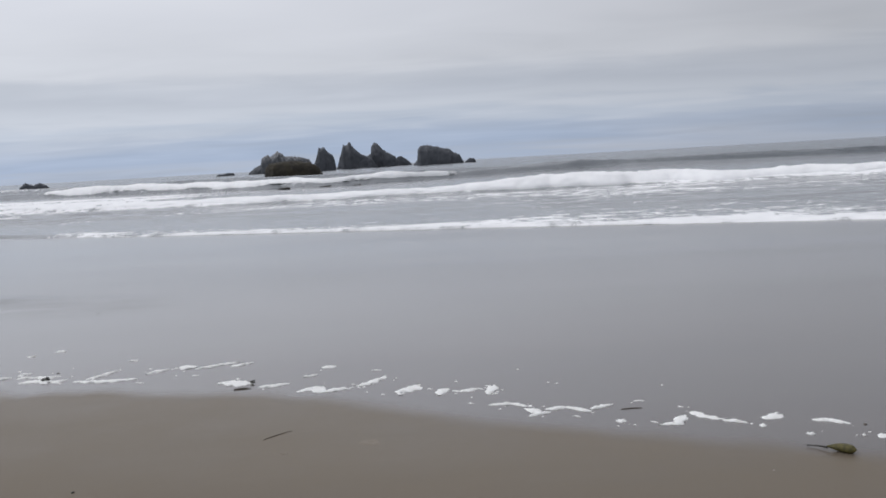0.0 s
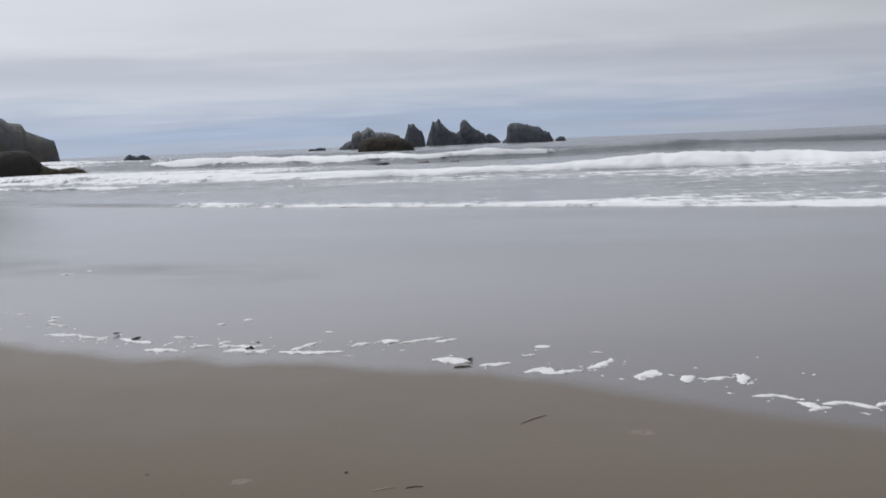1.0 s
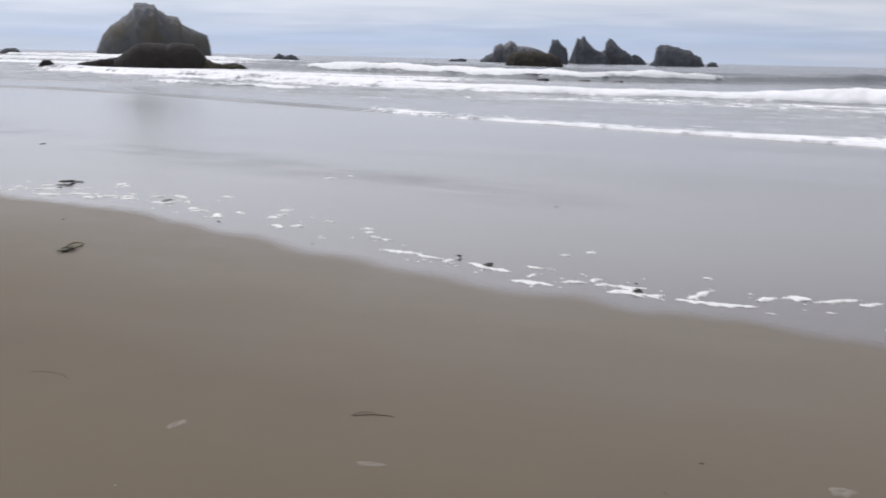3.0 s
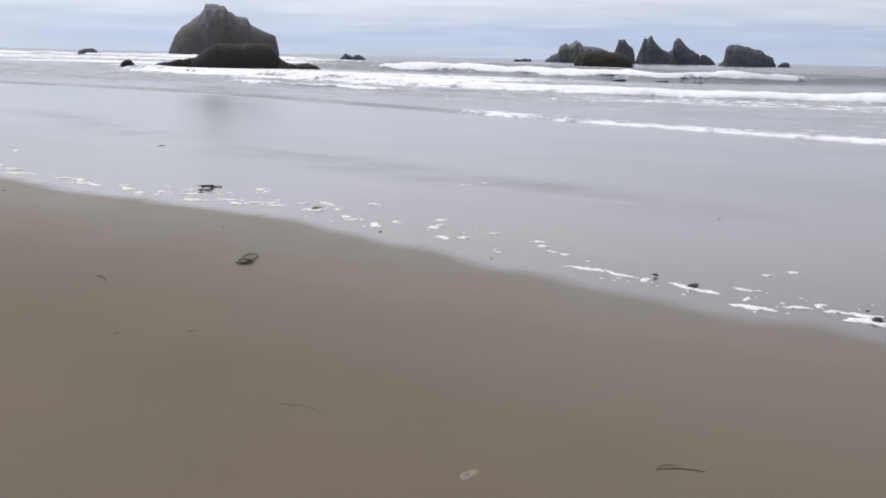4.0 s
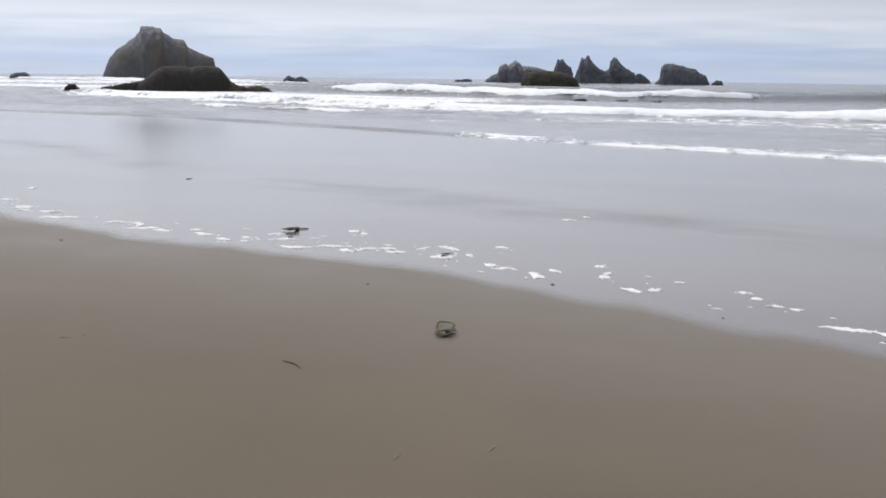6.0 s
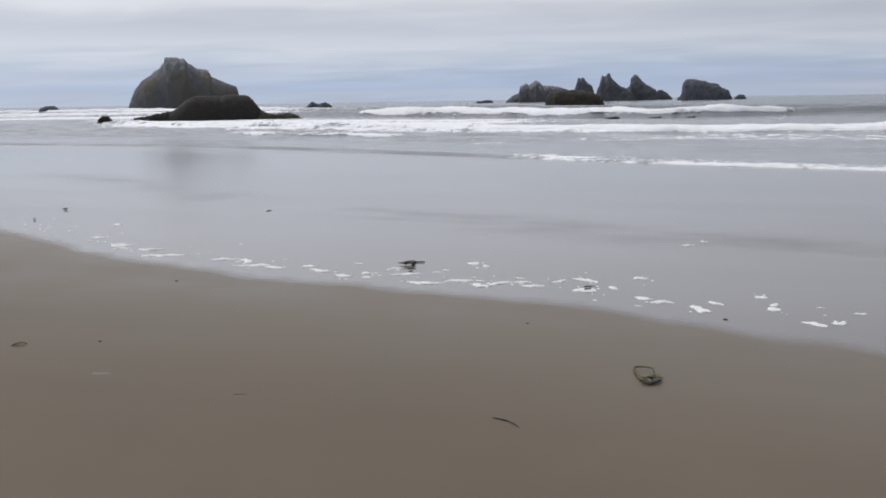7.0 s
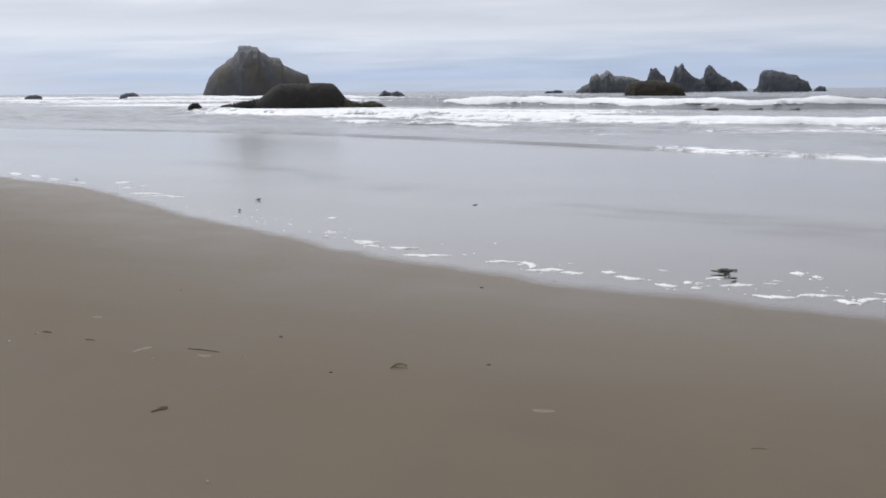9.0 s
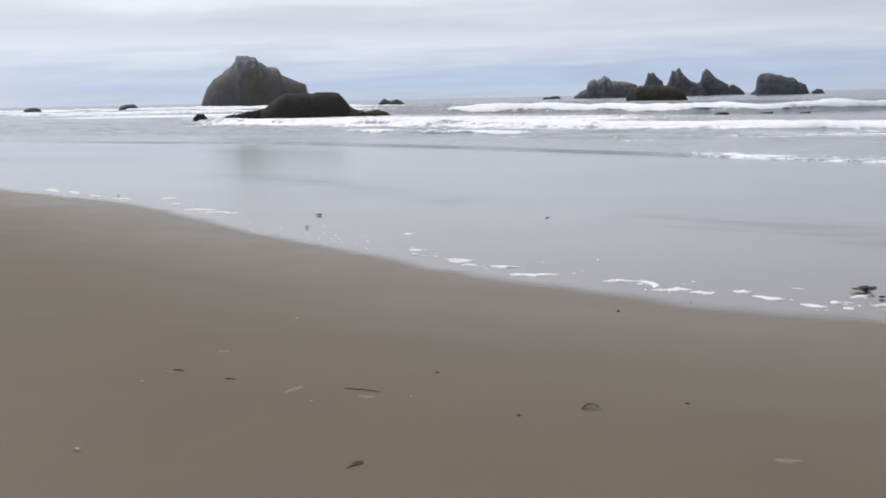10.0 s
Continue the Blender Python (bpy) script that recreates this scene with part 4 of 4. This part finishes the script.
def foam_flecks(count, seed):
    """Tiny flecks of foam, drawn out along the edge of the film."""
    rnd = np.random.RandomState(seed)
    x = rnd.uniform(-24, 2.6, count * 4)
    x = x[fbm(x * 0.8, x * 0 + 4.0, 4, seed) + 0.16 * step(-13, -17, x) > 0.53][:count]
    n = len(x)
    y = film_edge(x) + 0.18 + rnd.gamma(2.0, 0.22, n)
    slope = np.arctan((film_edge(x + 0.3) - film_edge(x - 0.3)) / 0.6) + rnd.uniform(-0.3, 0.3, n)
    z = sand_z(x, y)
    long, wide = 0.010 + 0.060 * rnd.uniform(0, 1, n) ** 3, rnd.uniform(0.004, 0.010, n)
    verts, faces = [], []
    for k in range(n):
        i = len(verts)
        c, q = math.cos(slope[k]), math.sin(slope[k])
        for m in range(8):
            w = m * math.tau / 8
            f = rnd.uniform(0.7, 1.3)
            u, v = long[k] * f * math.cos(w), wide[k] * f * math.sin(w)
            verts.append((x[k] + u * c - v * q, y[k] + u * q + v * c, z[k] - 0.001))
        verts.append((x[k], y[k], z[k] + 0.006))
        faces += [(i + m, i + (m + 1) % 8, i + 8) for m in range(8)]
    tagged(solid("foam_flecks", verts, faces, BEACH_FOAM), "tiny flecks of white foam scattered along the wet edge", "foam", kind="stuff")


foam_flecks(170, 301)


# ---- kelp, sticks, shells ----
def tube(points, radii, sides=7, flat=1.0):
    """A tapering tube through the points, as a bmesh."""
    bm = bmesh.new()
    rings = []
    for i, p in enumerate(points):
        p = Vector(p)
        d = (Vector(points[min(i + 1, len(points) - 1)]) - Vector(points[max(i - 1, 0)])).normalized()
        s = d.cross(Vector((0, 0, 1)))
        s = s.normalized() if s.length > 1e-5 else Vector((1, 0, 0))
        u = s.cross(d)
        rings.append([bm.verts.new(p + radii[i] * (s * math.cos(q * math.tau / sides) + u * math.sin(q * math.tau / sides) * flat)) for q in range(sides)])
    for r0, r1 in zip(rings, rings[1:]):
        for q in range(sides):
            bm.faces.new((r0[q], r0[(q + 1) % sides], r1[(q + 1) % sides], r1[q]))
    bm.faces.new(list(reversed(rings[0])))
    bm.faces.new(rings[-1])
    return bm


def at_sand(name, x, y, turn, label, category, group=""):
    e = new(name)
    e.empty_display_size = 0.05
    e.matrix_world = pose(x, y, float(sand_z(x, y)), 0, 0, turn)
    return tagged(e, label, category, group)


def arc_points(n, f):
    return [f(i / (n - 1)) for i in range(n)]


def kelp_float(x, y, turn):
    e = at_sand("kelp_float", x, y, turn, "olive-brown bull kelp float with a thin stipe, stranded on damp sand", "kelp")
    part("bulb", tube(arc_points(12, lambda s: (0.145 * s, 0.012 * math.sin(3 * s), 0.022)), [0.005, 0.010, 0.015, 0.020, 0.024, 0.027, 0.029, 0.030, 0.030, 0.028, 0.022, 0.008], 12, 0.8), KELP, e)
    part("stipe", tube(arc_points(9, lambda s: (-0.11 * s + 0.004, 0.014 * math.sin(2.5 * s), 0.016 - 0.008 * s)), [0.006, 0.0055, 0.005, 0.0045, 0.004, 0.0035, 0.003, 0.003, 0.004]), DARK_KELP, e, "thin dark stipe")


def curve_through(pts, n):
    """n places along a smooth curve through the given ones."""
    out = []
    last = len(pts) - 1
    for i in range(n):
        f = i / (n - 1) * last
        k = min(int(f), last - 1)
        u = f - k
        a, b, c, d = (Vector(pts[min(max(q, 0), last)]) for q in (k - 1, k, k + 1, k + 2))
        out.append(0.5 * (2 * b + (c - a) * u + (2 * a - 5 * b + 4 * c - d) * u * u + (3 * b - a - 3 * c + d) * u ** 3))
    return out


def kelp_loop(x, y, turn, size, mat, label, seed, loop, strands, lift=0.5):
    """A stem that rises in a loop out of a few limp, folded strands; shapes as (across, up) in parts of its size."""
    rnd = random.Random(seed)
    e = at_sand("kelp_loop", x, y, turn, label, "kelp")
    r = 0.020 * size + 0.001
    c, s_ = math.cos(lift), math.sin(lift)
    pts = curve_through([(size * a, size * b * c, r + size * max(b, 0) * s_) for a, b in loop], 30)
    part("stem", tube(pts, [r * (0.8 + 0.5 * abs(math.sin(5 * i / 29))) for i in range(30)]), mat, e)
    for k, (shape, fat) in enumerate(strands):
        pts = curve_through([(size * a, size * b, 0.006 + 0.005 * k + 0.03 * size * rnd.random()) for a, b in shape], 16)
        part("blade", tube(pts, [size * fat * (0.25 + 0.75 * math.sin(math.pi * (0.08 + 0.86 * i / 15))) * rnd.uniform(0.7, 1.2) for i in range(16)], 8, 0.5), (mat, DARK_KELP, PALE_KELP)[k % 3], e, "limp folded blade")


def kelp_scrap(x, y, turn, size, seed):
    """A torn tangle: a few curled blades and thin stems, crossing one another."""
    rnd = random.Random(seed)
    e = at_sand("kelp_scrap", x, y, turn, "dark scrap of torn kelp lying in the foam", "kelp", "kelp scraps")
    big = size > 0.15
    for k in range(5 if big else 3):
        w, o, p = rnd.uniform(-0.5, 0.5), rnd.uniform(-0.22, 0.22) * size, rnd.uniform(-0.14, 0.14) * size
        run, c = size * rnd.uniform(0.35, 0.75), rnd.uniform(-0.2, 0.2) * size
        cw, sw = math.cos(w), math.sin(w)

        def along(s):
            u, v = run * (s - 0.5), c * math.sin(3.1 * s) + 0.03 * size * math.sin(11 * s)
            return (o + u * cw - v * sw, p + u * sw + v * cw, 0.012 + 0.004 * k + 0.03 * size * math.sin(5 * s + k) ** 2)

        fat = size * rnd.uniform(0.5, 1.0) * (1.0 if big else 1.7)
        part("blade", tube(arc_points(10, along), [fat * q for q in (0.02, 0.05, 0.08, 0.06, 0.09, 0.07, 0.085, 0.06, 0.04, 0.012)], 7, 0.5), DARK_KELP if k % 3 or not big else KELP, e)
    if big:
        part("stem", tube(arc_points(10, lambda s: (size * (0.25 + 0.45 * s), size * (0.05 + 0.08 * math.sin(4 * s)), 0.006)), [0.022 * size] * 10, 6), DARK_KELP, e, "thin dark stem")


def stick(x0, y0, x1, y1, radius, mat, label, category, curve=0.04, name="stick"):
    mx, my = (x0 + x1) / 2, (y0 + y1) / 2
    run = math.hypot(x1 - x0, y1 - y0)
    bm = tube(arc_points(9, lambda s: (run * (s - 0.5), curve * run * math.sin(math.pi * s) + 0.01 * run * math.sin(17 * s), radius * 0.8)), [radius * q for q in (0.5, 0.8, 1.0, 1.05, 0.95, 0.9, 0.75, 0.6, 0.3)], 7)
    ob = part(name, bm, mat, None)
    ob.matrix_world = pose(mx, my, float(sand_z(mx, my)), 0, 0, math.degrees(math.atan2(y1 - y0, x1 - x0)))
    tagged(ob, label, category, "sticks and stalks on the sand")


def pebble(x, y, size, mat, name, label, category, group, seed, flat=0.45):
    bm = bmesh.new()
    bmesh.ops.create_icosphere(bm, subdivisions=2, radius=size)
    for v in bm.verts:
        n = noise.noise(v.co / size * 1.3 + Vector((seed * 3.1, 0, 0)))
        v.co *= 1 + 0.35 * n
        v.co.x *= 1.5
        v.co.z *= flat
    ob = part(name, bm, mat, None)
    ob.matrix_world = pose(x, y, float(sand_z(x, y)) + size * flat * 0.5, 0, 0, seed * 47 % 180)
    tagged(ob, label, category, group)


def shell(x, y, size, seed):
    """A worn sliver of shell: a shallow ribbed scoop, broken along one side."""
    rnd = random.Random(seed)
    e = at_sand("shell", x, y, rnd.uniform(-10, 30), "small white shell fragment on bare sand", "shell", "shell fragments")
    cut = rnd.uniform(0.45, 0.7)
    bm = bmesh.new()
    rows = []
    for i in range(7):
        r = i / 6
        row = []
        for j in range(11):
            w = (j / 10 - 0.5) * 2.5 * cut
            rim = r * (1 + 0.05 * math.cos(9 * w)) * (1 if r < 1 else rnd.uniform(0.9, 1.08))
            row.append(bm.verts.new((1.7 * size * rim * math.cos(w) - size, 1.5 * size * rim * math.sin(w), 0.10 * size + 0.75 * size * math.sin(math.pi * (0.12 + 0.72 * r)) * math.cos(0.8 * w))))
        rows.append(row)
    for r0, r1 in zip(rows, rows[1:]):
        for j in range(10):
            bm.faces.new((r0[j], r1[j], r1[j + 1], r0[j + 1]))
    bmesh.ops.solidify(bm, geom=bm.faces[:], thickness=0.10 * size)
    part("valve", bm, SHELL, e)
    part("hinge", tube([(-1.15 * size, -0.2 * size, 0.12 * size), (-1.0 * size, 0, 0.2 * size), (-1.15 * size, 0.22 * size, 0.12 * size)], [0.10 * size, 0.16 * size, 0.09 * size], 6), STRAW, e, "small worn hinge")


def stale_patch(x, y, length, width, turn, seed):
    """A thin, half-dried ring of foam on the damp sand."""
    verts, faces = [], []
    n, rings = 26, 5
    for i in range(n):
        w = i * math.tau / n
        rag = 1 + 0.5 * noise.noise(Vector((math.cos(w) * 2, math.sin(w) * 2, seed)))
        for j in range(rings):
            s = j / (rings - 1)
            r = (0.12 + 0.88 * s) * rag
            px, py = length * 0.5 * r * math.cos(w), width * 0.5 * r * math.sin(w)
            verts.append((px, py, 0.004 * math.sin(math.pi * s) * (0.4 + abs(noise.noise(Vector((px * 60, py * 60, seed))))) + 0.0015 - 0.004 * (s == 1)))
    for i in range(n):
        for j in range(rings - 1):
            a, b = i * rings + j, ((i + 1) % n) * rings + j
            faces.append((a, a + 1, b + 1, b))
    ob = solid("dried_foam", verts, faces, STALE_FOAM)
    ob.matrix_world = pose(x, y, float(sand_z(x, y)), 0, 0, turn)
    tagged(ob, "faint pale ring of dried foam on damp sand", "foam", "dried foam rings")


kelp_float(1.97, 4.50, -38)
kelp_loop(-8.055, 6.89, 0, 0.19, KELP, "looped olive kelp stem with folded blades on bare sand", 5,
          [(0.02, -0.10), (-0.20, 0.20), (-0.32, 0.46), (-0.40, 0.88), (-0.36, 1.08), (-0.06, 1.12), (0.16, 1.02), (0.20, 0.76), (0.20, 0.36), (0.08, 0.10)],
          [([(-0.30, 0.48), (-0.16, 0.08), (0.04, -0.16), (0.34, -0.22)], 0.085), ([(-0.16, -0.36), (0.08, -0.40), (0.30, -0.26), (0.46, 0.02)], 0.08),
           ([(-0.12, 0.18), (0.08, -0.06), (0.18, -0.34)], 0.06), ([(0.02, 0.12), (0.26, 0.06), (0.52, -0.02)], 0.06),
           ([(-0.10, -0.20), (0.12, -0.06), (0.34, -0.12), (0.40, -0.32)], 0.05), ([(0.10, 0.22), (0.22, 0.10), (0.40, 0.12), (0.46, 0.02)], 0.035)], 0.06)
kelp_loop(-12.28, 6.65, 18, 0.13, KELP, "small olive curl of kelp on bare sand", 6,
          [(-0.38, 0.02), (-0.30, 0.22), (-0.12, 0.44), (0.08, 0.48), (0.28, 0.34), (0.30, 0.24)],
          [([(-0.40, 0.06), (-0.20, -0.04), (0.10, -0.06), (0.42, -0.12)], 0.034)], 0.12)
kelp_loop(-13.18, 5.60, 22, 0.08, KELP, "little olive ring of kelp on bare sand", 7,
          [(-0.40, -0.30), (-0.22, -0.02), (-0.12, 0.28), (0.10, 0.40), (0.38, 0.34), (0.44, 0.20), (0.16, 0.10), (-0.10, 0.0), (-0.30, -0.16)],
          [([(-0.50, -0.38), (-0.42, -0.28), (-0.32, -0.20)], 0.036), ([(0.28, 0.34), (0.40, 0.30), (0.46, 0.20)], 0.035)], 0.15)
for k, (x, y, turn, size) in enumerate(((-10.6, 10.2, 55, 0.30), (-10.5, 9.92, 70, 0.14), (-8.67, 9.38, 30, 0.18), (-4.93, 7.82, 60, 0.12), (-4.65, 7.59, -30, 0.17), (-3.47, 7.15, -55, 0.17),
                                        (-1.58, 6.66, 5, 0.10), (-17.68, 13.69, 20, 0.19), (-17.2, 12.5, 0, 0.13), (-22.84, 15.42, 0, 0.12))):
    kelp_scrap(x, y, turn, size * (0.95 if k == 0 else 0.75), 20 + k)
stick(-1.20, 5.18, -1.05, 5.34, 0.0030, OLD_WOOD, "slim brown stick pressed into damp sand", "stick")
stick(-4.62, 4.42, -4.43, 4.47, 0.0029, OLD_WOOD, "short bent brown twig on bare sand", "stick", 0.10)
stick(-4.62, 4.43, -4.53, 4.49, 0.0016, OLD_WOOD, "short thin brown twig crossing another on bare sand", "stick", 0.20)
stick(-8.79, 6.08, -8.63, 5.98, 0.0043, DARK_WOOD, "short dark twig on bare sand", "stick", 0.12)
stick(-13.72, 6.57, -13.48, 6.57, 0.004, STICK, "dark split stick on bare sand", "stick", 0.05)
stick(1.06, 5.45, 1.2, 5.46, 0.0032, STICK, "thin dark twig in the wet film", "stick", 0.08)
stick(-1.7, 6.48, -1.57, 6.5, 0.006, STICK, "dark twig caught in the foam", "stick", 0.06)
stick(-3.42, 3.96, -3.33, 3.99, 0.0024, OLD_WOOD, "thin brown twig on bare sand", "stick", 0.1)
stick(-10.30, 6.09, -10.22, 6.11, 0.0016, OLD_WOOD, "thin brown twig on bare sand", "stick", 0.1)
stick(-14.50, 6.52, -14.42, 6.52, 0.0045, STICK, "thin brown twig on bare sand", "stick", 0.15)
stick(-14.33, 14.26, -14.3, 14.42, 0.006, STICK, "thin dark twig in the wet film", "stick", 0.1)
stick(-1.88, 4.19, -1.78, 4.24, 0.003, STRAW, "pale dry grass stalk on bare sand", "stalk", 0.08, "grass_stalk")
stick(-1.73, 4.23, -1.65, 4.25, 0.0035, STICK, "thin brown twig on bare sand", "stick", 0.1)
stick(-6.37, 4.45, -6.10, 4.40, 0.0012, OLD_WOOD, "faint brown twig half sunk in bare sand", "stick", 0.16)
stick(-14.92, 6.57, -14.84, 6.58, 0.005, STICK, "thin brown twig beside a shell on bare sand", "stick", 0.08)
stick(-7.77, 5.01, -7.76, 5.07, 0.003, STRAW, "pale dry grass stalk on bare sand", "stalk", 0.03, "grass_stalk")
stick(-7.40, 5.20, -7.38, 5.28, 0.003, STRAW, "pale dry grass stalk on bare sand", "stalk", 0.03, "grass_stalk")
for k, (x, y) in enumerate(((-3.08, 4.40), (-2.06, 4.43), (-3.22, 4.09), (-6.28, 7.87), (-8.97, 8.04), (-2.79, 4.15), (-13.30, 7.01), (-11.80, 6.89), (-10.19, 6.19), (-1.47, 4.09), (-1.20, 4.08),
                            (-12.48, 8.89), (-11.96, 9.35), (-12.63, 6.45), (-7.56, 8.52), (-9.93, 11.28), (2.37, 4.9), (-4.53, 10.95), (-0.76, 8.87), (-3.47, 7.42))):
    pebble(x, y, (0.012 if k == 6 else 0.0045 if k in (2, 5, 8) else 0.0065 + 0.0025 * (k % 3)), DARK_KELP if k % 2 else STICK, "pebble", "small dark pebble on smooth sand", "pebble", "dark pebbles", k + 1)
for k, (x, y, s) in enumerate(((-14.92, 6.52, 0.014), (-14.55, 5.34, 0.020), (-12.44, 4.97, 0.008), (-14.94, 6.31, 0.012), (-14.81, 7.95, 0.013), (-13.79, 6.31, 0.010), (-13.28, 6.54, 0.008),
                               (-4.38, 6.04, 0.006), (-5.23, 3.53, 0.006), (1.59, 4.24, 0.006))):
    shell(x, y, s, k + 3)
for k, (x, y, l, w, a) in enumerate(((-0.52, 5.02, 0.15, 0.12, 10), (-2.56, 4.31, 0.09, 0.08, 0), (-5.32, 4.09, 0.13, 0.06, 75), (-13.99, 6.47, 0.17, 0.05, 75), (-11.31, 6.25, 0.13, 0.05, 10), (-13.53, 6.48, 0.10, 0.04, 5), (-14.85, 7.02, 0.09, 0.05, 20), (-4.38, 3.99, 0.14, 0.04, 5), (-1.02, 4.9, 0.05, 0.04, 0))):
    stale_patch(x, y, l, w, a, k + 1.5)
